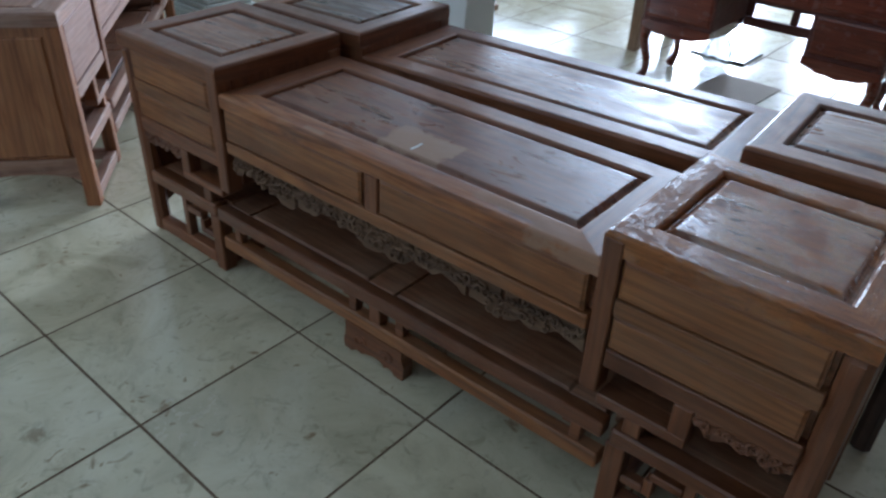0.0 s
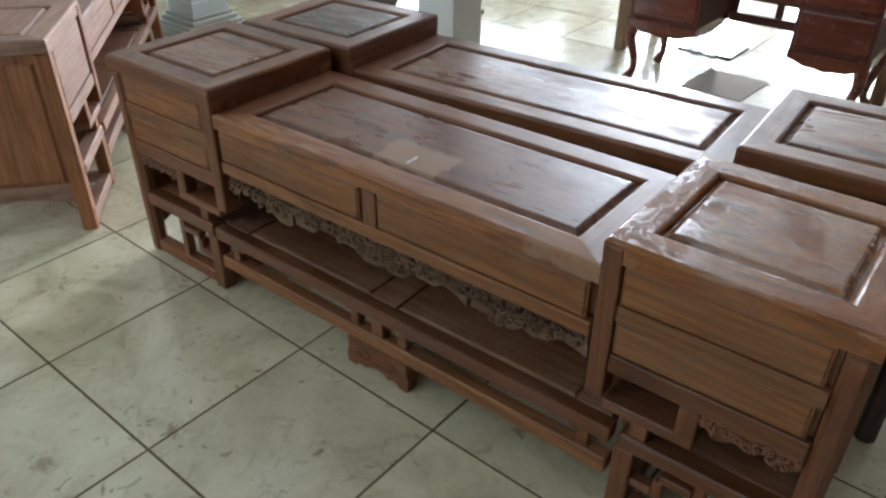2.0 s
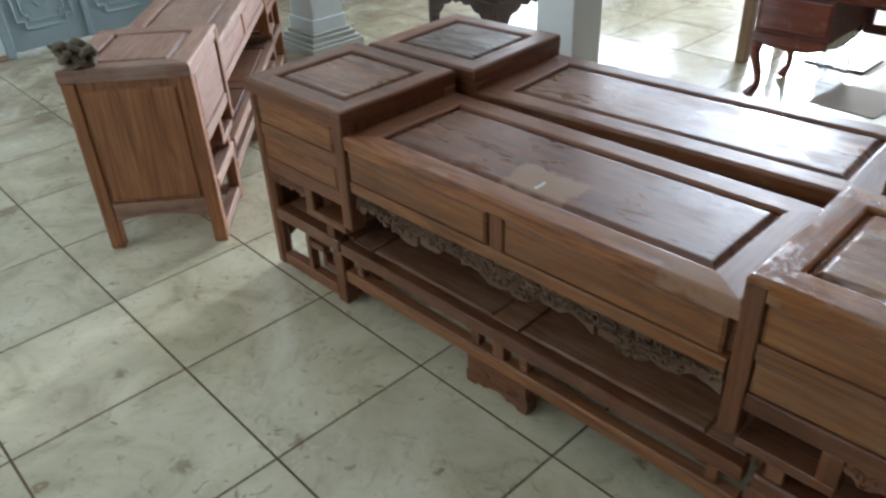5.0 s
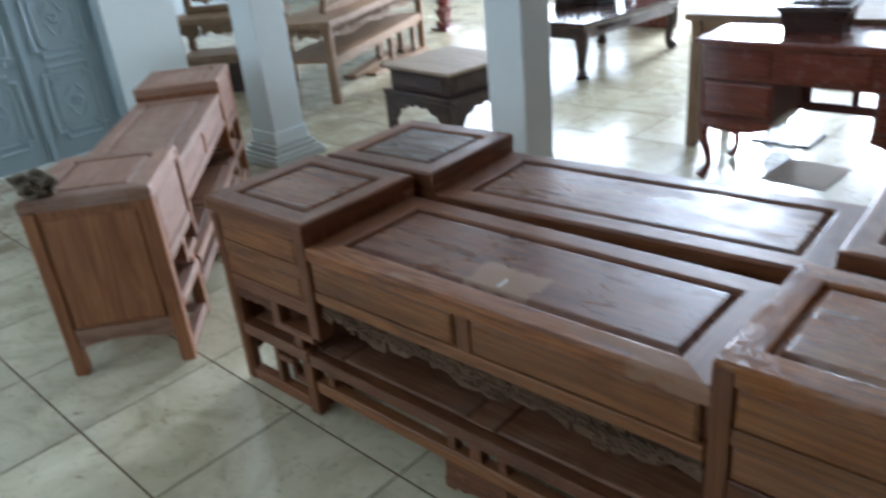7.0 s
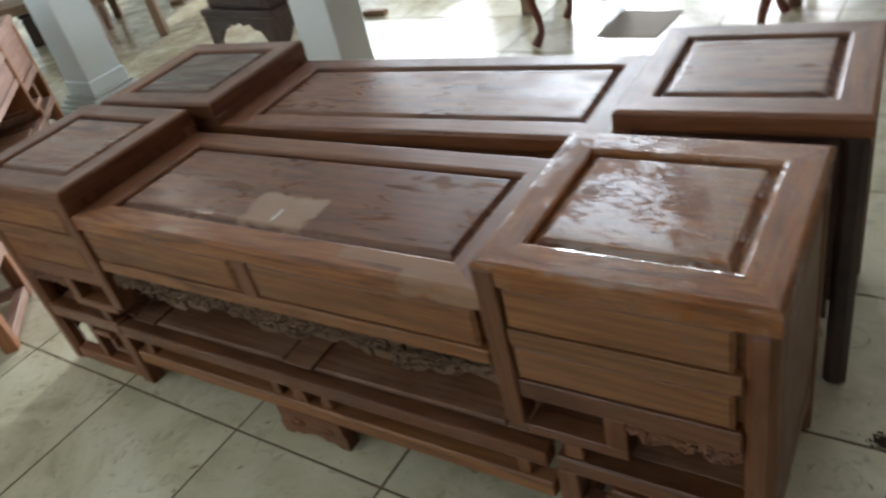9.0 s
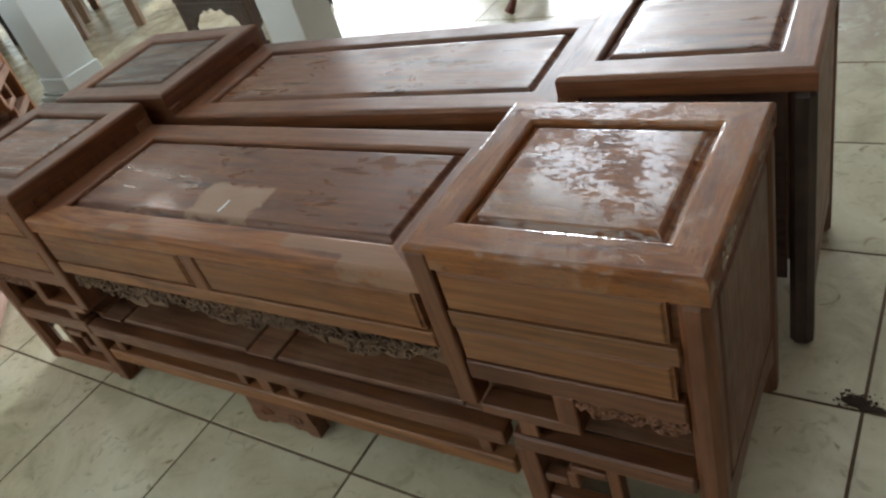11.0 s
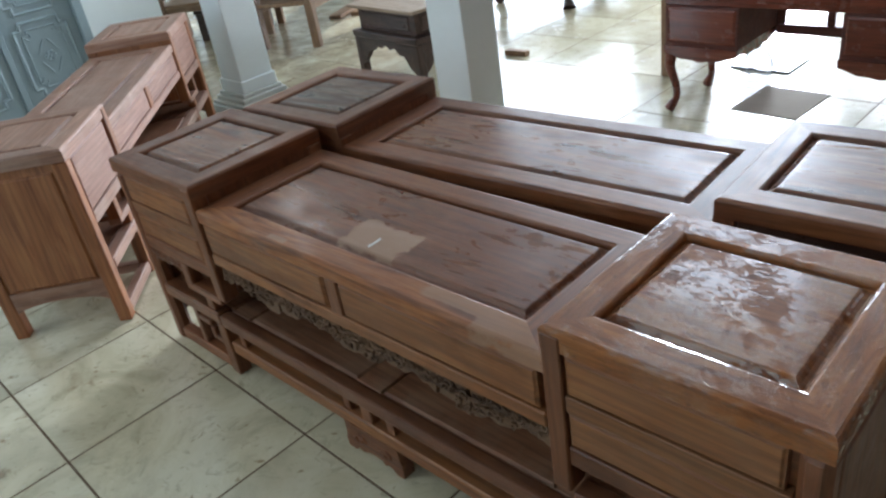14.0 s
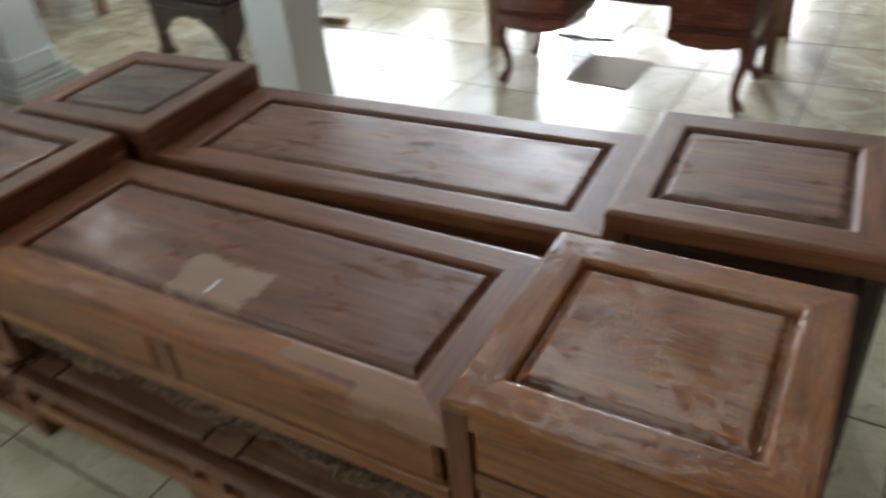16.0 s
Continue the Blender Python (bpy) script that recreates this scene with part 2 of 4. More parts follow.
def wet_varnish(name, base, amount, shine, scuff, axis="X", grain=52.0, drift=0.75):
    """Varnish brushed on and not yet even: satin smears and small wet beads on bare, scuffed orange-brown wood."""
    m, n, l, p = mat(name)
    tc = n.new("ShaderNodeTexCoord")
    vec = tc.outputs["Object"]

    def stretched(along, across):
        mp = n.new("ShaderNodeMapping")
        mp.inputs["Scale"].default_value = (along, across, across) if axis == "X" else (across, along, across)
        l.new(vec, mp.inputs["Vector"])
        return mp.outputs[0]
    flow = noise_node(n, l, stretched(1.2, 7), 2.6, 5, 0.6, 2.0)
    c = ramp(n, [(0.3, base[0]), (0.5, base[1]), (0.74, base[2])])
    l.new(flow, c.inputs[0])
    blot = noise_node(n, l, stretched(0.6, 1.2), grain, 9, 0.72, 1.1)
    big = noise_node(n, l, vec, 6.0, 4, 0.55, 0.6)
    level = math_node(n, l, "ADD", blot, math_node(n, l, "MULTIPLY", math_node(n, l, "SUBTRACT", big, 0.5), drift))
    smear = span(n, l, level, 0.5 - amount, 0.525 - amount)
    pores = noise_node(n, l, stretched(4, 90), 2.0, 3, 0.6)
    col = mixc(n, l, 1.0, c.outputs[0], span(n, l, pores, 0.3, 0.7, 0.7, 1.15), "MULTIPLY")
    flake = noise_node(n, l, stretched(0.5, 1.3), 75, 7, 0.74, 0.7)
    chips = span(n, l, flake, 0.58, 0.62)
    col = mixc(n, l, math_node(n, l, "MULTIPLY", smear, scuff), col, (0.37, 0.225, 0.14))
    col = mixc(n, l, math_node(n, l, "MULTIPLY", chips, 0.6), col, tuple(0.7 * x for x in base[0]))
    l.new(col, p.inputs["Base Color"])
    wet = math_node(n, l, "MULTIPLY", smear, math_node(n, l, "SUBTRACT", 1.0, chips))
    l.new(span(n, l, wet, 0, 1, 0.62, 0.26), p.inputs["Roughness"])
    l.new(math_node(n, l, "MULTIPLY", wet, shine), p.inputs["Coat Weight"])
    beads = noise_node(n, l, vec, 95, 3, 0.5)
    l.new(span(n, l, beads, 0.4, 0.7, 0.14, 0.05), p.inputs["Coat Roughness"])
    p.inputs["Coat IOR"].default_value = 1.9
    p.inputs["Specular IOR Level"].default_value = 0.25
    relief = math_node(n, l, "ADD", math_node(n, l, "MULTIPLY", wet, 0.5), math_node(n, l, "MULTIPLY", beads, 0.9))
    bump(n, l, p, relief, 0.3, 0.0014)
    return m


ORANGE = ((0.115, 0.034, 0.009), (0.245, 0.085, 0.022), (0.36, 0.145, 0.042))
wet_panel_mat = wet_varnish("half_varnished_panel", ORANGE, 0.045, 1.0, 0.12)
wet_rail_x = wet_varnish("half_varnished_rail_along", ORANGE, -0.005, 0.72, 0.1, "X", 72.0, 0.6)
wet_rail_y = wet_varnish("half_varnished_rail_across", ORANGE, -0.005, 0.72, 0.1, "Y", 72.0, 0.6)


STAINS = ((-0.155, -0.69, 0.026), (-0.62, -0.65, 0.022), (-2.92, -0.07, 0.07), (-2.48, -0.48, 0.06), (-1.97, -0.55, 0.05))


def tile_material():
    m, n, l, p = mat("cream_marbled_tile")
    vec, rnd = coords(n, l)
    cloud = noise_node(n, l, vec, 3.2, 6, 0.62, 1.2)
    c = ramp(n, [(0.3, (0.425, 0.38, 0.255)), (0.5, (0.59, 0.542, 0.378)), (0.7, (0.69, 0.65, 0.485))])
    l.new(cloud, c.inputs[0])
    vein = noise_node(n, l, vec, 7.5, 6, 0.7, 3.0)
    col = mixc(n, l, span(n, l, vein, 0.55, 0.68, 0, 0.42), c.outputs[0], (0.34, 0.3, 0.2))
    spots = noise_node(n, l, vec, 17, 5, 0.6, 1.2)
    col = mixc(n, l, span(n, l, spots, 0.58, 0.72, 0, 0.55), col, (0.27, 0.22, 0.14))
    smudge = noise_node(n, l, vec, 10, 3, 0.55, 1.8)
    col = mixc(n, l, span(n, l, smudge, 0.655, 0.72, 0, 0.75), col, (0.25, 0.165, 0.085))
    dirt = noise_node(n, l, vec, 1.7, 5, 0.7)
    col = mixc(n, l, span(n, l, dirt, 0.5, 0.75, 0, 0.35), col, (0.36, 0.31, 0.22))
    col = mixc(n, l, 1.0, col, span(n, l, rnd, 0, 1, 0.9, 1.05), "MULTIPLY")
    geo, sx = n.new("ShaderNodeNewGeometry"), n.new("ShaderNodeSeparateXYZ")
    l.new(geo.outputs["Position"], sx.inputs[0])
    swirl = noise_node(n, l, geo.outputs["Position"], 3.2, 6, 0.66, 1.2)
    mud = math_node(n, l, "MULTIPLY", span(n, l, sx.outputs[0], -1.9, -3.3), span(n, l, swirl, 0.36, 0.7, 0.12, 0.95), True)
    col = mixc(n, l, mud, col, (0.2, 0.14, 0.08))
    # a few brown stains of their own shape
    for cx, cy, size in STAINS:
        off = n.new("ShaderNodeVectorMath")
        off.operation = "DISTANCE"
        l.new(geo.outputs["Position"], off.inputs[0])
        off.inputs[1].default_value = (cx, cy, 0)
        near = math_node(n, l, "SUBTRACT", math_node(n, l, "DIVIDE", off.outputs["Value"], size), math_node(n, l, "MULTIPLY", math_node(n, l, "SUBTRACT", noise_node(n, l, geo.outputs["Position"], 34, 4, 0.65, 0.8), 0.5), 2.6))
        col = mixc(n, l, span(n, l, near, 0.55, 1.1, 0.6, 0.0), col, (0.2, 0.14, 0.075))
    # cement and mud trodden in beside the desk
    patch = math_node(n, l, "MULTIPLY", span(n, l, sx.outputs[0], 0.85, 1.25), span(n, l, sx.outputs[1], 1.7, 2.3), True)
    trodden = noise_node(n, l, geo.outputs["Position"], 4.2, 7, 0.68, 1.8)
    col = mixc(n, l, math_node(n, l, "MULTIPLY", patch, span(n, l, trodden, 0.4, 0.56, 0.15, 0.9), True), col, (0.3, 0.235, 0.165))
    l.new(col, p.inputs["Base Color"])
    l.new(span(n, l, math_node(n, l, "ADD", spots, dirt), 0.7, 1.3, 0.12, 0.3), p.inputs["Roughness"])
    p.inputs["Specular IOR Level"].default_value = 0.8
    bump(n, l, p, dirt, 0.06, 0.003)
    return m


def plain(name, colour, rough, spots=0.15, scale=9.0, metal=0.0, relief=0.15, dark=0.55):
    """Paint, plaster or stone: one colour with stains and a fine grain."""
    m, n, l, p = mat(name)
    vec, rnd = coords(n, l)
    big, small = noise_node(n, l, vec, scale * 0.2, 6, 0.65, 0.5), noise_node(n, l, vec, scale * 4, 4, 0.6)
    col = mixc(n, l, span(n, l, big, 0.45, 0.75, 0, spots), colour, tuple(x * dark for x in colour))
    col = mixc(n, l, span(n, l, small, 0.35, 0.75, 0, spots * 0.6), col, tuple(x * 0.75 for x in colour))
    l.new(col, p.inputs["Base Color"])
    l.new(span(n, l, big, 0.3, 0.7, rough - 0.06, rough + 0.08), p.inputs["Roughness"])
    p.inputs["Metallic"].default_value = metal
    bump(n, l, p, small, relief, 0.002)
    return m


tile_mat = tile_material()
grout_mat = plain("brown_grout", (0.125, 0.08, 0.044), 0.9, 0.4)
wall_mat = plain("pale_cyan_wall_paint", (0.84, 0.92, 0.92), 0.6, 0.1, 6)
column_mat = plain("pale_blue_column_paint", (0.78, 0.86, 0.88), 0.55, 0.12, 8)
plinth_mat = plain("dusty_column_plinth", (0.52, 0.54, 0.5), 0.6, 0.3, 10)
ceiling_mat = plain("grey_white_ceiling", (0.64, 0.65, 0.64), 0.8, 0.1)
dark_wall_mat = wood("dark_unseen_wall", (0.03, 0.016, 0.01), (0.07, 0.038, 0.024), (0.11, 0.06, 0.038), "Z", (0.6, 0.8), 0.2)
skirt_mat = plain("dirty_wall_foot", (0.3, 0.2, 0.12), 0.85, 0.5, 14)
door_mat = plain("grey_blue_metal_door_paint", (0.32, 0.41, 0.44), 0.42, 0.3, 9, 0.1)
rag_mat = plain("dusty_crumpled_cloth", (0.16, 0.13, 0.09), 0.9, 0.5, 30, 0, 0.5)
curtain_mat = plain("grey_curtain_cloth", (0.33, 0.34, 0.38), 0.85, 0.2)
metal_mat = plain("aluminium_door_frame", (0.6, 0.62, 0.63), 0.35, 0.15, 9, 0.8)
outside_ground_mat = plain("pale_concrete_yard", (0.5, 0.48, 0.44), 0.8, 0.25)
plastic_mat = plain("milky_plastic", (0.75, 0.77, 0.78), 0.2, 0.08)
chalk_mat = plain("white_chalk", (0.75, 0.75, 0.72), 0.9, 0.1)
black_dirt = plain("dark_brown_soil", (0.05, 0.03, 0.018), 0.95, 0.3)
sheet_mat = plain("brown_shade_sheet", (0.34, 0.285, 0.225), 0.92, 0.25)
bag_mat = plain("clear_plastic_film", (0.85, 0.87, 0.88), 0.16, 0.05)
bag_mat.node_tree.nodes["Principled BSDF"].inputs["Transmission Weight"].default_value = 0.9
bag_mat.node_tree.nodes["Principled BSDF"].inputs["IOR"].default_value = 1.06
black_mat = plain("black_plastic", (0.02, 0.02, 0.022), 0.3, 0.1)

# ---- mesh helpers ----


def part(name, bm, material, parent, label="", place=None):
    me = bpy.data.meshes.new(name)
    bm.to_mesh(me)
    bm.free()
    me.materials.append(material)
    ob = new(name, me)
    ob.parent = parent
    if place is not None:
        ob.matrix_local = place
    if label:
        tagged(ob, label)
    return ob


def root(name, m, label, category, group="", kind=""):
    e = new(name)
    e.matrix_world = m
    e.empty_display_size = 0.1
    return tagged(e, label, category, group, kind)


def box(bm, x0, x1, y0, y1, z0, z1, bev=0.003, seg=1):
    made = bmesh.ops.create_cube(bm, size=1.0, matrix=Matrix.LocRotScale(((x0 + x1) / 2, (y0 + y1) / 2, (z0 + z1) / 2), None, (x1 - x0, y1 - y0, z1 - z0)))
    if bev > 0:
        edges = list({e for v in made["verts"] for e in v.link_edges})
        bmesh.ops.bevel(bm, geom=edges, offset=min(bev, 0.45 * min(x1 - x0, y1 - y0, z1 - z0)), segments=seg, affect="EDGES", profile=0.6)
    return bm


def bar(x0, x1, y0, y1, z0, z1, bev=0.003, seg=1):
    return box(bmesh.new(), x0, x1, y0, y1, z0, z1, bev, seg)


def grid_rings(bm, rings):
    """Joins closed rings of the same number of points by quads; the last ring is capped."""
    rows = [[bm.verts.new(p) for p in r] for r in rings]
    k = len(rows[0])
    for a, b in zip(rows, rows[1:]):
        for i in range(k):
            bm.faces.new((a[i], a[(i + 1) % k], b[(i + 1) % k], b[i]))
    return rows


def rect(x0, x1, y0, y1, z):
    return [(x0, y0, z), (x1, y0, z), (x1, y1, z), (x0, y1, z)]


def raised(x0, x1, y0, y1, z, fall=0.011, slope=0.016, thick=0.02):
    """A fielded panel: a flat field that falls in a moulding to a sunk rim."""
    bm = bmesh.new()
    rings = [rect(x0, x1, y0, y1, z - thick), rect(x0, x1, y0, y1, z - fall)]
    for k, d in ((0.25, 0.0), (0.55, 0.25), (0.8, 0.75), (1.0, 0.97), (1.25, 1.0)):
        s = slope * k
        rings.append(rect(x0 + s, x1 - s, y0 + s, y1 - s, z - fall * (1 - d)))
    rows = grid_rings(bm, rings)
    bm.faces.new(rows[-1])
    bm.faces.new(list(reversed(rows[0])))
    return bm


def stand(bm, v0, flip=False):
    """Turns a panel that lies flat so that it stands in a front, its face towards -y at v0."""
    for v in bm.verts:
        x, y, z = v.co
        v.co = (x, v0 - z, y)
    bmesh.ops.recalc_face_normals(bm, faces=bm.faces)
    return bm


def tube(bm, points, radius, sides=6):
    """A rounded bar along points; radius may be one number or one for each point."""
    pts = [Vector(p) for p in points]
    rad = radius if isinstance(radius, (list, tuple)) else [radius] * len(pts)
    rows = []
    up = Vector((0, 1, 0.01))
    for i, p in enumerate(pts):
        d = (pts[min(i + 1, len(pts) - 1)] - pts[max(i - 1, 0)]).normalized()
        a = d.cross(up)
        if a.length < 1e-4:
            a = d.cross(Vector((1, 0, 0)))
        a.normalize()
        b = d.cross(a)
        rows.append([bm.verts.new(p + rad[i] * (math.cos(q) * a + math.sin(q) * b)) for q in (2 * math.pi * k / sides for k in range(sides))])
    for r, s in zip(rows, rows[1:]):
        for k in range(sides):
            bm.faces.new((r[k], r[(k + 1) % sides], s[(k + 1) % sides], s[k]))
    bm.faces.new(rows[0])
    bm.faces.new(list(reversed(rows[-1])))
    return bm


def smooth(ob, angle=40):
    me = ob.data
    me.polygons.foreach_set("use_smooth", [True] * len(me.polygons))
    me.set_sharp_from_angle(angle=radians(angle))
    return ob


def plate(outline, y0, y1):
    """A board cut to an outline in x and z, from y0 to y1."""
    bm = bmesh.new()
    a = [bm.verts.new((x, y0, z)) for x, z in outline]
    b = [bm.verts.new((x, y1, z)) for x, z in outline]
    k = len(a)
    bm.faces.new(a)
    bm.faces.new(list(reversed(b)))
    for i in range(k):
        bm.faces.new((a[i], b[i], b[(i + 1) % k], a[(i + 1) % k]))
    bmesh.ops.recalc_face_normals(bm, faces=bm.faces)
    bmesh.ops.triangulate(bm, faces=[f for f in bm.faces if len(f.verts) > 4])
    return bm


def carving(x0, x1, zt, depth, v, seed, thick=0.016, size=0.02):
    """A pierced, carved apron: a ragged board under a plain edge, covered with leaf scrolls."""
    rng = random.Random(seed)
    bm = bmesh.new()
    steps = max(6, int((x1 - x0) / 0.012))

    def low(t):
        x = t * (x1 - x0)
        mid = abs(2 * t - 1)
        return depth * (0.72 + 0.14 * math.cos(math.pi * mid * 3.2) + 0.07 * math.sin(x * 61 + seed) + 0.03 * math.sin(x * 137))

    box(bm, x0, x1, v, v + thick, zt - 0.012, zt, 0.002)
    top = [(x0 + (x1 - x0) * i / steps, zt - 0.008) for i in range(steps + 1)]
    bot = [(x0 + (x1 - x0) * i / steps, zt - low(i / steps)) for i in range(steps + 1)]
    # the board, pierced here and there
    for i in range(steps):
        if rng.random() < 0.1:
            continue
        q = [bm.verts.new((p[0], v + 0.006, p[1])) for p in (top[i], top[i + 1], bot[i + 1], bot[i])]
        r = [bm.verts.new((p[0], v + thick, p[1])) for p in (top[i], top[i + 1], bot[i + 1], bot[i])]
        bm.faces.new(q)
        bm.faces.new(list(reversed(r)))
        for a in range(4):
            bm.faces.new((q[a], r[a], r[(a + 1) % 4], q[(a + 1) % 4]))
    # scrolls
    count = int((x1 - x0) / size * 3.4)
    for i in range(count):
        t = (i + rng.random()) / count
        h = low(min(1, t))
        cx, cz = x0 + t * (x1 - x0), zt - 0.012 - rng.random() * max(0.004, h - 0.012 - 0.7 * size)
        turn, r0, sgn = rng.random() * 6.3, size * rng.uniform(0.35, 0.75), rng.choice((-1, 1))
        pts, rad = [], []
        for k in range(8):
            a, rr = turn + sgn * k * 0.75, r0 * (1 - k * 0.1)
            pts.append((min(x1 - 0.002, max(x0 + 0.002, cx + rr * math.cos(a))), v + 0.004 - 0.006 * rng.random(), min(zt - 0.004, cz + rr * math.sin(a))))
            rad.append(0.0022 + 0.0022 * math.sin(k / 7 * 3.1))
        tube(bm, pts, rad, 5)
    bmesh.ops.recalc_face_normals(bm, faces=bm.faces)
    return bm


def empty_pose(x, y, z, rz):
    return pose(x, y, z, 0, 0, rz)

# ---- the large structure ----


def struct(name, bm, material, label, category):
    ob = part(name, bm, material, None)
    return tagged(ob, label, category, "", "structure")


CEIL = 7.6
floor = struct("floor", bar(-11.0, 4.2, -4.1, 8.9, -0.12, -0.0011, 0), grout_mat, "cream marbled tile floor with brown joints", "floor")
struct("ceiling", bar(-11.0, 4.2, -4.1, 8.9, CEIL, CEIL + 0.15, 0), ceiling_mat, "plain grey-white ceiling", "ceiling")
struct("ground", bar(-300, 300, 8.9, 600, -0.2, -0.06, 0), outside_ground_mat, "pale sunlit yard outside", "ground")


def wall(name, x0, x1, y0, y1, holes, axis, label="pale cyan painted plaster wall", material=None):
    """A wall with openings (a0, a1, z0, z1) along its axis, as butted blocks of one mesh."""
    bm = bmesh.new()
    lo, hi = (x0, x1) if axis == "x" else (y0, y1)

    def block(a, b, z0, z1):
        if b - a > 1e-3 and z1 - z0 > 1e-3:
            box(bm, *((a, b, y0, y1) if axis == "x" else (x0, x1, a, b)), z0, z1, 0)
    at = lo
    for a, b, z0, z1 in sorted(holes):
        block(at, a, -0.1, CEIL)
        block(a, b, -0.1, z0)
        block(a, b, z1, CEIL)
        at = b
    block(at, hi, -0.1, CEIL)
    return struct(name, bm, material or wall_mat, label, "wall")


DOOR_Y0, DOOR_Y1, DOOR_H = 0.147, 1.306, 1.98
WALL_END = 1.865
wall("wall_west", -4.4, -4.2, -4.1, WALL_END, [(DOOR_Y0, DOOR_Y1, -0.1, DOOR_H)], "y", "pale cyan painted wall with a metal double door")
wall("wall_north", -11.0, 4.2, 8.7, 8.9, [(-7.4, -4.4, 1.0, 3.6), (-4.2, -1.7, -0.1, 7.2), (-1.4, 0.8, -0.1, 2.6)], "x", "pale cyan wall with a wide shop front open to daylight")
# unseen east wall, added dark and close to cut the bounced light
wall("wall_east", 2.7, 2.9, -4.1, 8.7, [], "y", "unseen dark brown wall added to keep the east side dim", dark_wall_mat)
# window opening behind the camera: unseen, added for the rear fill lamp
wall("wall_south", -11.0, 4.0, -4.1, -3.9, [(-4.5, -1.6, 0.9, 2.9)], "x")
wall("wall_far_west", -11.0, -10.8, -3.9, 8.7, [], "y")

# a strip of brown dirt along the foot of the west wall
for a, b in ((-3.9, DOOR_Y0), (DOOR_Y1, WALL_END)):
    struct("trim", bar(-4.2, -4.188, a, b, 0.0, 0.035, 0.002), skirt_mat, "dirty brown foot of the painted wall", "trim")


def column(name, cx, cy, s):
    r = root(name, Matrix.Translation((cx, cy, 0)), "square pale blue painted column on a stepped plinth", "column", "columns of the hall", "structure")
    h = s / 2
    part("shaft", bar(-h, h, -h, h, 0.19, CEIL, 0.006, 2), column_mat, r)
    part("collar", bar(-h - 0.012, h + 0.012, -h - 0.012, h + 0.012, 0.125, 0.205, 0.006, 2), column_mat, r)
    for z0, z1, w in ((0.0, 0.05, 0.085), (0.05, 0.072, 0.07), (0.072, 0.102, 0.048), (0.102, 0.125, 0.028)):
        part("plinth_step", bar(-h - w, h + w, -h - w, h + w, z0, z1, 0.008, 2), plinth_mat, r)
    return r


column("column", -2.815, 1.665, 0.235)
column("column", -0.735, 1.58, 0.2)


bulb_mat, bn, bl, bp = mat("lit_bulb")
bp.inputs["Emission Color"].default_value, bp.inputs["Emission Strength"].default_value = (1.0, 0.93, 0.82, 1), 220.0
lamp = root("wall_lamp", Matrix.Translation((-2.6955, 1.61, 2.1)), "small lit bulb in a white holder on the column", "lamp")
part("holder", tube(bmesh.new(), [(-0.002, 0, -0.05), (0.03, 0, -0.05), (0.05, 0, -0.03), (0.05, 0, 0.0)], 0.02, 10), ceiling_mat, lamp)
bm = bmesh.new()
bmesh.ops.create_icosphere(bm, subdivisions=2, radius=0.035, matrix=Matrix.Translation((0.05, 0, 0.04)))
smooth_bulb = part("bulb", bm, bulb_mat, lamp, "glowing round bulb")


def door_leaf(parent, y0, y1):
    """A pressed metal door leaf with raised frames, a lozenge and a rosette on each panel; it faces +x."""
    leaf = part("door_leaf", bar(-0.02, 0.02, y0, y1, 0.02, DOOR_H - 0.06, 0.004), door_mat, parent)
    w, mid = y1 - y0, (y0 + y1) / 2
    x = 0.022

    def loop(hw, hz, zc, cut, r):
        bm = bmesh.new()
        pts = []
        for sy, sz in ((1, 1), (-1, 1), (-1, -1), (1, -1)):
            a = (x, mid + sy * hw, zc + sz * (hz - cut))
            b = (x, mid + sy * (hw - cut), zc + sz * (hz - cut))
            c = (x, mid + sy * (hw - cut), zc + sz * hz)
            pts += [a, b, c] if sy * sz > 0 else [c, b, a]
        pts.append(pts[0])
        for p, q in zip(pts, pts[1:]):
            tube(bm, [p, q], r, 6)
        return bm
    for zc, hz in ((0.4, 0.25), (0.96, 0.25), (1.52, 0.24)):
        part("outer_moulding", loop(w * 0.37, hz, zc, 0.05, 0.012), door_mat, leaf)
        part("inner_moulding", loop(w * 0.27, hz * 0.8, zc, 0.035, 0.007), door_mat, leaf)
        bm = bmesh.new()
        d = (0.085, 0.14)
        ring = [(x, mid + d[0], zc), (x, mid, zc + d[1]), (x, mid - d[0], zc), (x, mid, zc - d[1])]
        for p, q in zip(ring, ring[1:] + ring[:1]):
            tube(bm, [Vector(p).lerp(Vector(q), 0.2), Vector(p).lerp(Vector(q), 0.8)], 0.007, 6)
        for k in range(7):
            a = k * math.pi / 3
            rr = 0.028 if k < 6 else 0
            bmesh.ops.create_icosphere(bm, subdivisions=1, radius=0.016, matrix=Matrix.Translation((x, mid + rr * math.cos(a), zc + rr * math.sin(a))))
        part("rosette", bm, door_mat, leaf)
        for sy in (-1, 1):
            for sz in (-1, 1):
                bm = bmesh.new()
                pts = [(x, mid + sy * (w * 0.2 - 0.022 * math.cos(k)), zc + sz * (hz * 0.62 + 0.022 * math.sin(k))) for k in (0, 0.8, 1.6, 2.4, 3.2, 4.0, 4.8)]
                tube(bm, pts, 0.006, 5)
                part("corner_scroll", bm, door_mat, leaf)
    return leaf


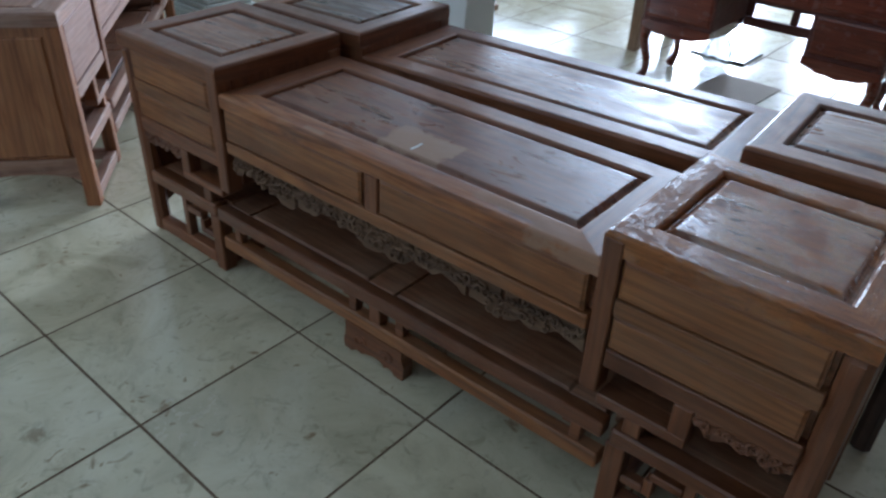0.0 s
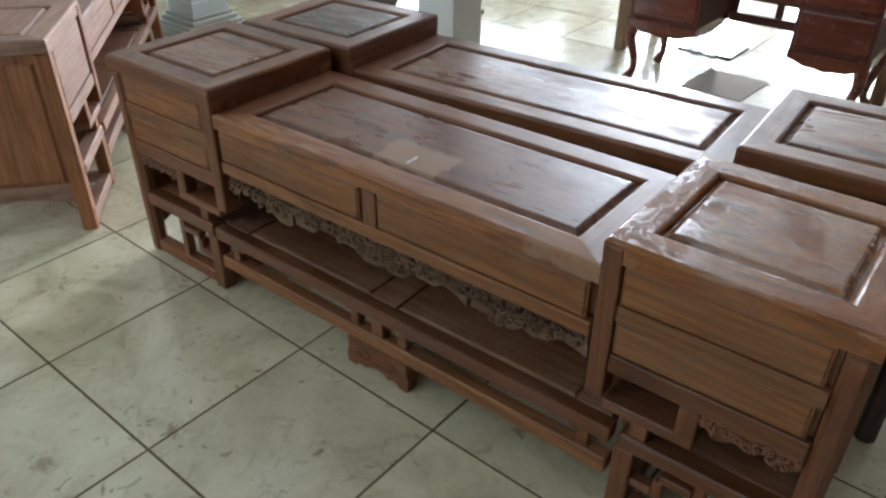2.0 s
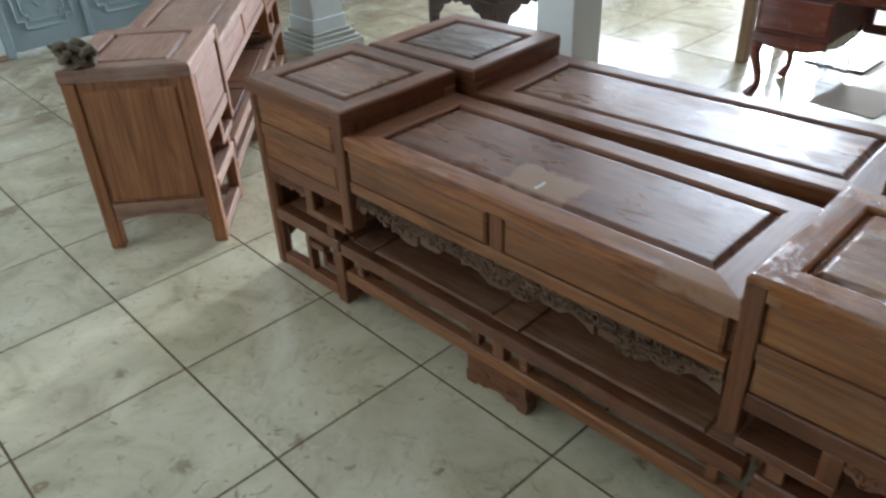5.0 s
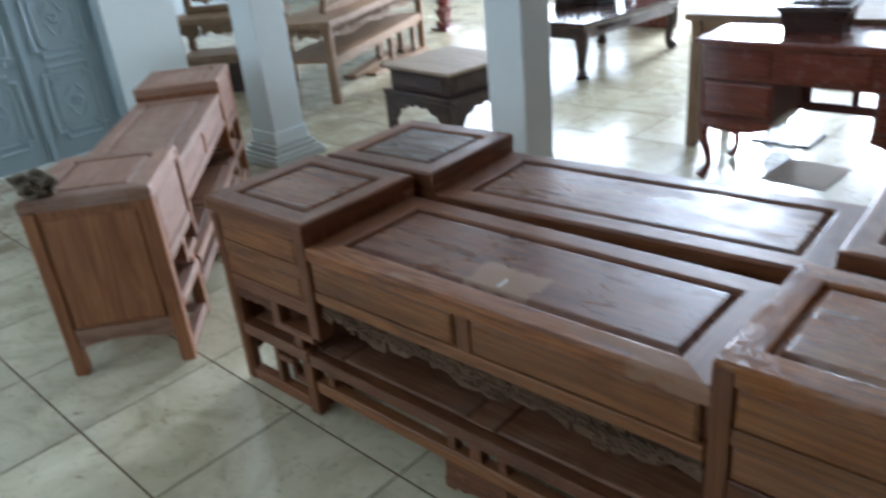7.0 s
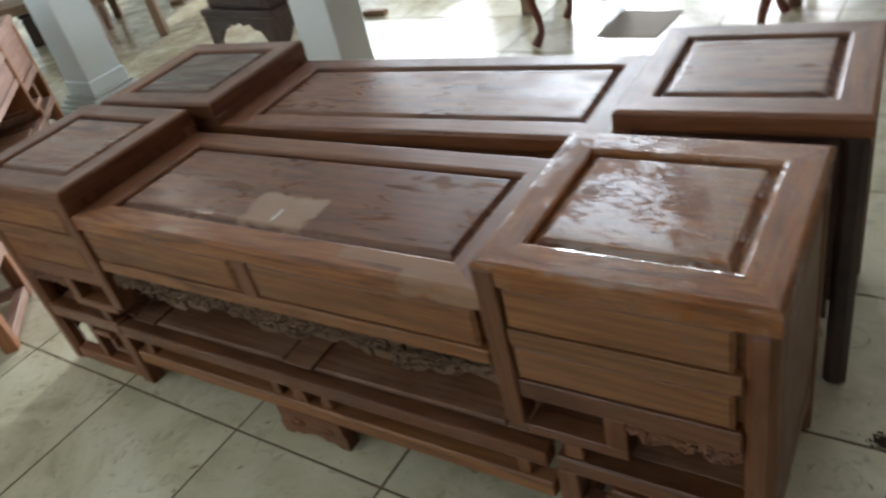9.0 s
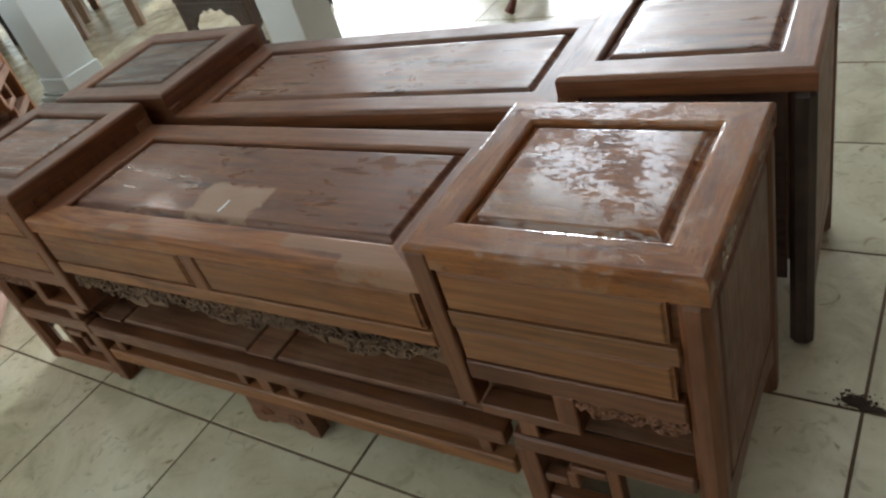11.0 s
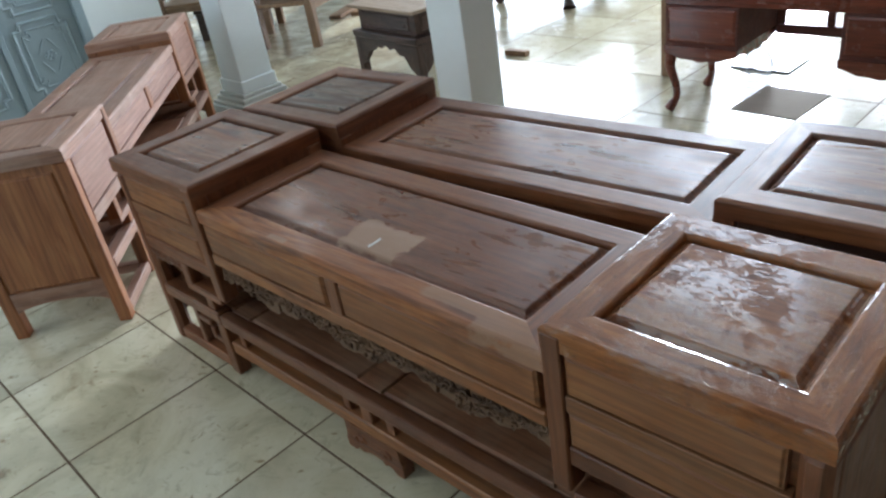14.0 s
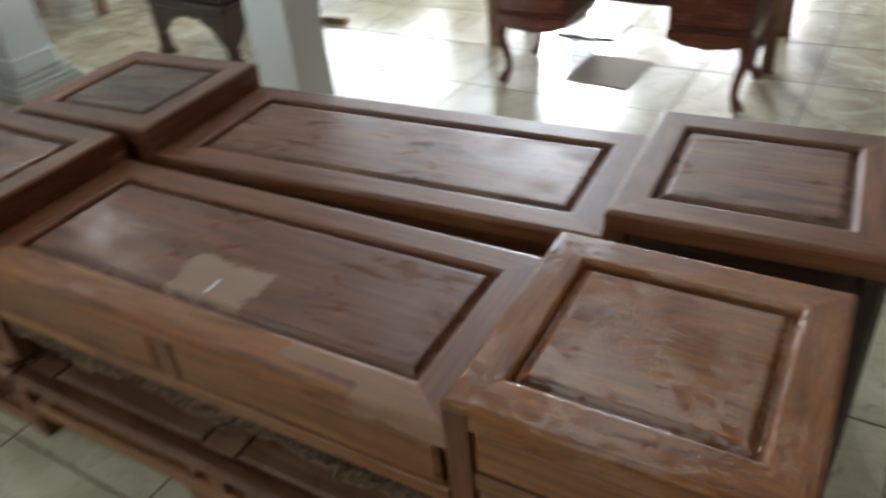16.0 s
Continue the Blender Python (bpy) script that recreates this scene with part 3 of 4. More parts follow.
door = root("door_1", Matrix.Translation((-4.26, 0, 0)), "grey-blue pressed metal double door, shut, with raised panels", "door", "", "structure")
for a, b in ((DOOR_Y0, DOOR_Y0 + 0.06), (DOOR_Y1 - 0.06, DOOR_Y1)):
    part("jamb", bar(-0.05, 0.075, a, b, 0, DOOR_H - 0.06, 0.004), door_mat, door)
part("lintel", bar(-0.05, 0.075, DOOR_Y0, DOOR_Y1, DOOR_H - 0.06, DOOR_H, 0.004), door_mat, door)
mid = (DOOR_Y0 + DOOR_Y1) / 2
door_leaf(door, DOOR_Y0 + 0.064, mid - 0.022)
door_leaf(door, mid + 0.022, DOOR_Y1 - 0.064)
part("meeting_strip", bar(-0.02, 0.04, mid - 0.02, mid + 0.02, 0.02, DOOR_H - 0.06, 0.005), door_mat, door)

# ---- carved television cabinets ----
U_TOWER = 0.485


def frame_ring(x0, x1, y0, y1, z0, z1, wx, wy):
    """Four rails of a top, mitred, as separate meshes with eased edges."""
    out = []
    e = 0.009
    levels = ((0.0, z0), (0.0, z1 - e), (0.15 * e, z1 - 0.55 * e), (0.5 * e, z1 - 0.17 * e), (e, z1))
    for k, ax in enumerate("xyxy"):
        bm = bmesh.new()
        rings = []
        for d, z in levels:
            o = rect(x0 + d, x1 - d, y0 + d, y1 - d, z)
            i = rect(x0 + wx - d, x1 - wx + d, y0 + wy - d, y1 - wy + d, z)
            rings.append([o[k], o[(k + 1) % 4], i[(k + 1) % 4], i[k]])
        rows = grid_rings(bm, rings)
        bm.faces.new(rows[-1])
        bm.faces.new(list(reversed(rows[0])))
        bmesh.ops.recalc_face_normals(bm, faces=bm.faces)
        out.append((bm, ax))
    return out


def tv_cabinet(m, label, length, depth, high, mats, wet=False, patch=False, seed=1, chip=False, carved=True, dark_back=False, single=False):
    """Low cabinet: two end towers with two drawers each, a lower deck with two drawers, a carved apron,
    a long shelf and stepped fretwork feet. Its front faces -y of its own frame, x runs along the front."""
    c = root("tv_cabinet", m, label, "cabinet", "carved television cabinets")
    fx, fy, fz, dx, px, cx = mats[:6]
    L, D, H = length, depth, high
    DK = H - 0.068
    T = U_TOWER
    # tops
    for a, b, right in ((0.0, T, False), (L - T, L, True)):
        top = part("tower_top", bar(a + 0.05, b - 0.05, 0.05, D - 0.05, H - 0.045, H - 0.02, 0.002), fx, c)
        for bm, ax in frame_ring(a, b, 0, D, H - 0.045, H, 0.073, 0.076):
            part("top_rail", bm, ((wet_rail_x if ax == "x" else wet_rail_y) if wet and right else (fx if ax == "x" else fy)), top)
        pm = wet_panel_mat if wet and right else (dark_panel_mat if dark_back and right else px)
        part("top_panel", raised(a + 0.074, b - 0.074, 0.077, D - 0.077, H - 0.002, 0.013, 0.02, 0.021), pm, top)
    deck = part("deck", bar(T + 0.05, L - T - 0.05, 0.05, D - 0.05, DK - 0.04, DK - 0.02, 0.002), fx, c)
    for i, (bm, ax) in enumerate(frame_ring(T, L - T, 0.002, D - 0.004, DK - 0.04, DK, 0.091, 0.075)):
        part("top_rail", bm, deck_rail_mat if patch and i == 0 else (fx if ax == "x" else fy), deck)
    part("top_panel", raised(T + 0.092, L - T - 0.092, 0.08, D - 0.08, DK - 0.002, 0.013, 0.02, 0.021), deck_panel_mat if patch else (smear_panel_mat if dark_back else px), deck)
    if patch:
        part("chalk_mark", plate([(1.084, -0.018), (1.091, -0.02), (1.092, 0.004), (1.0895, 0.022), (1.083, 0.024), (1.0855, 0.004)], 0, 0.0008), chalk_mat, deck, "white chalk mark", pose(0, 0.13, DK - 0.0008, -90, 0, 0))
    # corner posts with a chamfered outer edge
    for x in (0.0, L - 0.052):
        for y in (0.0, D - 0.052):
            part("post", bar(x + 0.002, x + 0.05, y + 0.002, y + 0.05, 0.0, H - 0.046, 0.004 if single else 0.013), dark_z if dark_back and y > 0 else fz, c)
    # end panels
    for x, s in ((0.0, -1), (L, 1)):
        end = part("end_panel", bar(min(x, x - s * 0.02) + (0.012 if s < 0 else -0.012), max(x, x - s * 0.02) + (0.012 if s < 0 else -0.012), 0.05, D - 0.05, 0.17, H - 0.046, 0.002), fz, c)
        bm = raised(0.05 + 0.003, D - 0.05 - 0.003, 0.19, H - 0.07, 0.012, 0.009, 0.014, 0.016)
        for v in bm.verts:
            a, b, z = v.co
            v.co = (x + s * (z - 0.017), a, b)
        bmesh.ops.recalc_face_normals(bm, faces=bm.faces)
        part("field", bm, mats[6], end)
        # arched lower rail
        k = 12
        pts = [(0.05, 0.19), (D - 0.05, 0.19)] + [(D - 0.05 - (D - 0.1) * i / k, 0.105 + 0.03 * math.sin(math.pi * i / k) ** 0.6) for i in range(k + 1)]
        bm = plate(pts, 0, 0.03)
        for v in bm.verts:
            a, y, z = v.co
            v.co = ((x - 0.006 - y) if s > 0 else (x + 0.006 + y), a, z)
        bmesh.ops.recalc_face_normals(bm, faces=bm.faces)
        part("arched_rail", bm, fy, end)
    # towers: drawers, rails, niches
    for side in (0, 1):
        def X(u):
            return 0.972 * u if side == 0 else L - 0.972 * u

        def B(u0, u1, y0, y1, z0, z1, bev=0.003):
            a, b = sorted((X(u0), X(u1)))
            return bar(a, b, y0, y1, z0, z1, bev)
        part("stile", B(0.455, 0.4975, -0.0025, 0.05, 0.315, H - 0.012), fz, c)
        part("stile", B(0.455, 0.505, D - 0.05, D - 0.004, 0.245, H - 0.046), fz, c)
        part("inner_side", B(0.482, 0.498, 0.051, D - 0.051, 0.33, H - 0.046, 0.001), fz, c)
        if not single:
            part("rail", B(0.052, 0.454, 0.002, 0.045, 0.518, 0.556, 0.002), dx, c)
        part("rail", B(0.052, 0.454, 0.0015, 0.05, 0.388, 0.434), fx, c)
        for z0, z1 in (((0.437, H - 0.049),) if single else ((0.5575, H - 0.049), (0.4355, 0.5165))):
            a, b = sorted((X(0.054), X(0.452)))
            dr = part("drawer", bar(a, b, 0.024, D - 0.06, z0 + 0.001, z1 - 0.001, 0.001), fx, c)
            part("drawer_front", stand(raised(a, b - 0.011, z0 + 0.001, z1 - 0.001, 0.0, 0.005, 0.007, 0.02), 0.003), dx, dr)
        part("niche_back", B(0.052, 0.454, D - 0.07, D - 0.06, 0.245, 0.392, 0.001), fx, c)
        part("divider", B(0.25, 0.292, 0.003, 0.045, 0.3, 0.387), fz, c)
        part("niche_rail", B(0.25, 0.454, 0.002, 0.05, 0.287, 0.314), fx, c)
        part("niche_floor", B(0.292, 0.454, 0.05, D - 0.07, 0.296, 0.31, 0.001), shelf_x, c)
        part("step_post", B(0.345, 0.385, 0.006, 0.045, 0.244, 0.2865), fz, c)
        a, b = sorted((X(0.054), X(0.248)))
        if carved:
            part("carved_bracket", carving(a, b, 0.387, 0.06, 0.008, seed + side * 7, 0.014, 0.022), cx if not wet else fx, c)
        # shelf of the tower and the stepped base under it
        part("tower_shelf", B(0.052, 0.42, 0.052, D - 0.052, 0.215, 0.24, 0.002), shelf_x, c)
        part("shelf_rail", B(0.052, 0.405, 0.0, 0.051, 0.2, 0.243, 0.005), fx, c)
        part("base_post", B(0.365, 0.412, 0.004, 0.05, 0.0, 0.199), fz, c)
        part("base_post", B(0.365, 0.412, D - 0.05, D - 0.004, 0.0, 0.214), fz, c)
        part("base_rail", B(0.052, 0.364, 0.006, 0.045, 0.012, 0.055), fx, c)
        part("base_rail", B(0.37, 0.407, 0.051, D - 0.051, 0.012, 0.05), fy, c)
        if not carved:
            continue
        part("fret", B(0.2, 0.225, 0.01, 0.04, 0.056, 0.199), fz, c)
        part("fret", B(0.226, 0.3, 0.01, 0.04, 0.15, 0.172), fx, c)
        part("fret", B(0.29, 0.312, 0.01, 0.04, 0.1, 0.149), fz, c)
        part("fret", B(0.313, 0.364, 0.01, 0.04, 0.1, 0.122), fx, c)
    # lower deck: drawers, apron, long shelf
    mid_u = L / 2 - 0.018
    part("divider", bar(mid_u - 0.022, mid_u + 0.022, 0.002, 0.05, 0.488, DK - 0.041), fz, c)
    for a, b in ((T + 0.008, mid_u - 0.023), (mid_u + 0.023, L - T - 0.008)):
        dr = part("drawer", bar(a + 0.001, b, 0.026, D - 0.06, 0.492, DK - 0.045, 0.001), fx, c)
        part("drawer_front", stand(raised(a, b - 0.013, 0.491, DK - 0.044, 0.0, 0.005, 0.007, 0.022), 0.004), dx, dr)
    part("rail", bar(T + 0.006, L - T - 0.006, 0.003, 0.05, 0.452, 0.487), dx, c)
    if carved:
        part("carved_apron", carving(T + 0.012, L - T - 0.012, 0.451, 0.104, 0.016, seed + 3, 0.016, 0.023), cx, c)
    part("back_panel", bar(T + 0.006, L - T - 0.006, D - 0.03, D - 0.018, 0.247, DK - 0.041, 0.001), fx, c)
    part("back_panel", bar(0.052, T - 0.046, D - 0.03, D - 0.018, 0.247, H - 0.046, 0.001), fx, c)
    part("back_panel", bar(L - T + 0.046, L - 0.052, D - 0.03, D - 0.018, 0.247, H - 0.046, 0.001), fx, c)
    # the back board gets the same dark brown as the back posts
    if dark_back:
        part("back_board", bar(0.054, T - 0.048, D - 0.0175, D - 0.006, 0.2, H - 0.047, 0.002), dark_x, c, "dark brown back board")
    shelf = part("shelf", bar(0.425, L - 0.425, 0.037, D - 0.004, 0.205, 0.228, 0.002), shelf_x, c)
    part("shelf_rail", bar(0.41, L - 0.41, -0.004, 0.036, 0.203, 0.245, 0.007, 2), fx, shelf)
    part("shelf_rail", bar(0.425, L - 0.425, D - 0.07, D - 0.004, 0.229, 0.245, 0.003), fx, shelf)
    for a in (0.425, mid_u - 0.045, L - 0.515):
        part("shelf_stile", bar(a, a + 0.09, 0.037, D - 0.071, 0.229, 0.2445, 0.002), shelf_x, shelf)
    for a, b in ((0.516, mid_u - 0.046), (mid_u + 0.046, L - 0.516)):
        part("shelf_panel", raised(a, b, 0.038, D - 0.072, 0.244, 0.008, 0.01, 0.014), shelf_x, shelf)
    # fretwork under the shelf
    part("lower_rail", bar(0.413, L - 0.413, 0.004, 0.045, 0.098, 0.142, 0.004), drawer_x if not chip else fx, c)
    part("lower_rail", bar(0.413, L - 0.413, D - 0.045, D - 0.004, 0.098, 0.142, 0.004), fx, c)
    part("middle_post", bar(mid_u - 0.02, mid_u + 0.02, 0.008, 0.045, 0.143, 0.202), fz, c)
    for u, s in ((0.414, 1), (mid_u - 0.021, -1), (mid_u + 0.021, 1), (L - 0.414, -1)) if carved else ():
        def F(a, b, z0, z1):
            p, q = sorted((u + s * a, u + s * b))
            part("fret", bar(p, q, 0.012, 0.04, z0, z1, 0.002), fx, c)
        F(0.05, 0.078, 0.143, 0.202)
        F(0.079, 0.1, 0.18, 0.202)
    # bracket foot under the middle
    for y in (0.006, D - 0.044):
        low = [(0.105, 0.0), (0.075, 0.0), (0.066, 0.012), (0.05, 0.016), (0.036, 0.008), (0.024, 0.02), (0.0, 0.024), (-0.03, 0.018), (-0.05, 0.008), (-0.07, 0.014), (-0.085, 0.0), (-0.115, 0.0)]
        side = [(-0.118, 0.03), (-0.11, 0.05), (-0.11, 0.097), (0.1, 0.097), (0.1, 0.07), (0.108, 0.045)]
        foot = part("bracket_foot", plate([(mid_u + x, z) for x, z in side + low], y, y + 0.038), fx, c)
        for cx0, sgn in ((-0.055, 1), (0.05, -1)):
            pts = [(mid_u + cx0 + sgn * 0.026 * (1 - k * 0.09) * math.cos(k * 0.8), y - 0.001, 0.052 + 0.022 * (1 - k * 0.09) * math.sin(k * 0.8)) for k in range(9)]
            part("scroll", tube(bmesh.new(), pts, [0.004] * 8 + [0.002], 6), fx, foot)
    return c


OILED = (top_x, top_y, wood_z, drawer_x, plain_panel_mat, carve_mat, wood_z)
RAWSET = (raw_x, raw_y, raw_z, raw_front, raw_x, raw_x, raw_z)
tv_cabinet(empty_pose(-0.8, 0.022, 0, 1.5), "red-brown carved television cabinet, half varnished and dusty", 2.15, 0.46, 0.696, OILED, wet=True, patch=True, seed=4)
tv_cabinet(empty_pose(1.35, 1.107, 0, 184.1), "red-brown carved television cabinet with glossy top, set askew behind another", 2.15, 0.46, 0.696, OILED, seed=12, dark_back=True)
tv_cabinet(empty_pose(-1.062, -0.03, 0, 140.5), "unvarnished dusty television cabinet of pinkish wood standing at an angle", 2.15, 0.44, 0.696, RAWSET, seed=23, chip=True, carved=False, single=True)

# ---- other furniture of the hall ----


def cabriole(bm, x, y, h, lean, thick, foot_out=0.05):
    """A curved leg: knee out at the top, slim ankle, a round pad foot; lean is the outward way."""
    lx, ly = lean
    pts, rad = [], []
    for k in range(13):
        t = k / 12
        out = 0.022 * math.sin(t * 3.14 * 1.1) * (1 if t < 0.6 else 1) - 0.03 * math.sin(max(0, t - 0.35) / 0.65 * 3.14) + foot_out * max(0, t - 0.82) / 0.18 * 0.6
        pts.append((x + lx * out, y + ly * out, h * (1 - t) + 0.012 * t))
        rad.append(thick * (1.0 - 0.5 * math.sin(min(1, t * 1.15) * 1.57)) if t < 0.85 else thick * (0.55 + 1.4 * (t - 0.85)))
    rows = tube(bm, pts, rad, 8)
    return rows


def wavy_apron(x0, x1, y0, y1, ztop, deep, bite):
    k = 24
    out = [(x0, ztop), (x1, ztop)]
    for i in range(k + 1):
        t = i / k
        z = ztop - 0.5 * deep - 1.25 * bite * min(1.0, 1.5 * math.sin(math.pi * t)) - 0.3 * bite * abs(math.cos(2 * math.pi * t)) ** 6
        out.append((x1 + (x0 - x1) * t, z))
    return plate(out, y0, y1)


def pedestal_desk(m):
    d = root("pedestal_desk", m, "dark red mahogany pedestal desk with curved legs and drawers", "desk")
    W, D, H = 1.13, 0.44, 0.735
    part("desktop", bar(-0.03, W + 0.03, -0.03, D + 0.03, H - 0.03, H, 0.01, 3), mahogany_x, d)
    part("frieze", bar(0.0, W, 0.0, D, H - 0.2, H - 0.031, 0.004), mahogany_x, d)
    part("back_panel", bar(0.362, 0.79, D - 0.03, D - 0.008, 0.42, H - 0.201, 0.002), mahogany_dull, d)
    part("back_stile", bar(0.362, 0.4, D - 0.028, D - 0.01, 0.352, 0.419, 0.002), mahogany_dull, d)
    part("back_stile", bar(0.59, 0.625, D - 0.028, D - 0.01, 0.352, 0.419, 0.002), mahogany_dull, d)
    part("back_rail", bar(0.362, 0.79, D - 0.03, D - 0.008, 0.305, 0.351, 0.003), mahogany_dull, d)
    for a, b in ((0.0, 0.36), (0.37, 0.785), (0.792, W)):
        part("drawer_front", stand(raised(a + 0.02, b - 0.02, H - 0.18, H - 0.045, 0, 0.006, 0.01, 0.014), -0.006), mahogany_x, d)
    for a, b in ((0.0, 0.36), (0.794, W)):
        ped = part("pedestal", bar(a, b, 0.0, D, 0.34, H - 0.201, 0.004), mahogany_dull, d)
        part("drawer_front", stand(raised(a + 0.012, b - 0.012, 0.36, H - 0.21, 0, 0.006, 0.012, 0.014), -0.006), mahogany_x, ped)
        for y in (-0.012, D - 0.012):
            part("apron", wavy_apron(a, b, y, y + 0.024, 0.345, 0.045, 0.03), mahogany_x, ped)
        for x, sx in ((a + 0.03, -1), (b - 0.03, 1)):
            bm = wavy_apron(0, D, 0, 0.02, 0.345, 0.035, 0.025)
            for v in bm.verts:
                p, q, r = v.co
                v.co = (x + sx * 0.02 + (q - 0.01), p, r)
            bmesh.ops.recalc_face_normals(bm, faces=bm.faces)
            part("apron", bm, mahogany_x, ped)
            if (a == 0.0) == (sx < 0):
                for y, sy in ((0.03, -1), (D - 0.03, 1)):
                    bm = bmesh.new()
                    cabriole(bm, x, y, 0.35, (sx * 0.8, sy * 0.5), 0.036)
                    bmesh.ops.recalc_face_normals(bm, faces=bm.faces)
                    smooth(part("leg", bm, mahogany_z, d), 60)
    return d


def bmesh_ball(x, y, z, r, sub=2):
    bm = bmesh.new()
    bmesh.ops.create_icosphere(bm, subdivisions=sub, radius=r, matrix=Matrix.Translation((x, y, z)))
    return bm


def plain_desk(m):
    d = root("writing_desk", m, "plain pale brown wooden desk with panelled ends", "desk")
    W, D, H = 1.46, 0.58, 0.76
    part("desktop", bar(-0.03, W + 0.03, -0.02, D + 0.02, H - 0.035, H, 0.006, 2), pale_x, d)
    for x in (0.0, W - 0.06):
        for y in (0.0, D - 0.06):
            part("leg", bar(x, x + 0.06, y, y + 0.06, 0.0, H - 0.036, 0.004), pale_z, d)
        part("end_panel", bar(x + 0.02, x + 0.04, 0.061, D - 0.061, 0.42, H - 0.036, 0.002), pale_z, d)
        part("end_rail", bar(x + 0.01, x + 0.05, 0.061, D - 0.061, 0.36, 0.419, 0.003), pale_x, d)
        part("end_rail", bar(x + 0.01, x + 0.05, 0.061, D - 0.061, 0.24, 0.29, 0.003), pale_x, d)
    for y in (0.012, D - 0.05):
        part("rail", bar(0.061, W - 0.061, y, y + 0.035, H - 0.15, H - 0.036, 0.003), pale_x, d)
    return d


def carved_stool(m, W, D, H):
    s = root("side_table", m, "dark carved square table with a dusty pale top", "table")
    part("tabletop", bar(-0.03, W + 0.03, -0.03, D + 0.03, H - 0.022, H, 0.008, 2), stool_top_mat, s)
    part("waist", bar(0.02, W - 0.02, 0.02, D - 0.02, H - 0.16, H - 0.023, 0.003), dark_x, s)
    for v0, turn in ((0, 0), (1, 0)):
        bm = stand(raised(0.07, W - 0.07, H - 0.14, H - 0.045, 0, 0.006, 0.008, 0.012), 0.013)
        if v0:
            for v in bm.verts:
                x, y, z = v.co
                v.co = (W - y, x * D / W, z)
            bmesh.ops.recalc_face_normals(bm, faces=bm.faces)
        part("waist_panel", bm, dark_x, s)
    part("shoulder", bar(-0.025, W + 0.025, -0.025, D + 0.025, H - 0.205, H - 0.161, 0.012, 3), dark_x, s)
    k = 28

    def arch(w):
        """Apron with stepped, cusped brackets that rise to a flat arch between the legs."""
        low = []
        for i in range(k + 1):
            t = i / k
            u = abs(2 * t - 1)
            low.append((w - 0.035 - (w - 0.07) * t, H - 0.232 - 0.15 * u ** 2.6 - 0.022 * abs(math.sin(6 * math.pi * t)) ** 1.5))
        return [(0.0, H - 0.204), (w, H - 0.204), (w, H - 0.39)] + low + [(0.0, H - 0.39)]
    for y in (-0.018, D - 0.008):
        pts = arch(W)
        part("apron", plate(pts, y, y + 0.026), dark_x, s)
    for x in (-0.018, W - 0.008):
        pts = arch(D)
        bm = plate(pts, 0, 0.026)
        for v in bm.verts:
            p, q, r = v.co
            v.co = (x + q, p, r)
        bmesh.ops.recalc_face_normals(bm, faces=bm.faces)
        part("apron", bm, dark_x, s)
    for x, sx in ((-0.02, 1), (W + 0.02, -1)):
        for y, sy in ((-0.02, 1), (D + 0.02, -1)):
            bm = bmesh.new()
            a, b = sorted((x, x + sx * 0.055))
            c, e = sorted((y, y + sy * 0.055))
            box(bm, a, b, c, e, 0.0, H - 0.205, 0.006)
            a, b = sorted((x - sx * 0.012, x + sx * 0.065))
            c, e = sorted((y - sy * 0.012, y + sy * 0.065))
            box(bm, a, b, c, e, 0.0, 0.045, 0.012, 2)
            part("leg", bm, dark_z, s)
    return s


def long_table(m, W, L, H):
    t = root("low_table", m, "low dark wooden table with thick curved legs and a glossy top", "table")
    part("tabletop", bar(-0.05, W + 0.05, -0.05, L + 0.05, H - 0.04, H, 0.012, 3), dark_gloss, t)
    part("apron", bar(0.0, W, 0.0, L, H - 0.14, H - 0.041, 0.01, 2), dark_x, t)
    part("carved_strip", carve_side(W + 0.004, 0.2, L * 0.45, H - 0.06), dark_x, t)
    for x, sx in ((0.05, -1), (W - 0.05, 1)):
        for y, sy in ((0.05, -1), (L - 0.05, 1)):
            bm = bmesh.new()
            cabriole(bm, x, y, H - 0.1, (sx * 0.7, sy * 0.7), 0.07, 0.06)
            bmesh.ops.recalc_face_normals(bm, faces=bm.faces)
            smooth(part("leg", bm, dark_z, t), 60)
    return t


def carve_side(x, y0, y1, zt):
    bm = carving(y0, y1, zt, 0.07, 0.0, 5, 0.014, 0.03)
    for v in bm.verts:
        a, b, c = v.co
        v.co = (x - b + 0.012, a, c)
    bmesh.ops.recalc_face_normals(bm, faces=bm.faces)
    return bm


dark_gloss = wood("dark_glossy_top", (0.03, 0.016, 0.012), (0.07, 0.035, 0.026), (0.12, 0.065, 0.045), "Y", (0.08, 0.2), 0.1, coat=0.5)


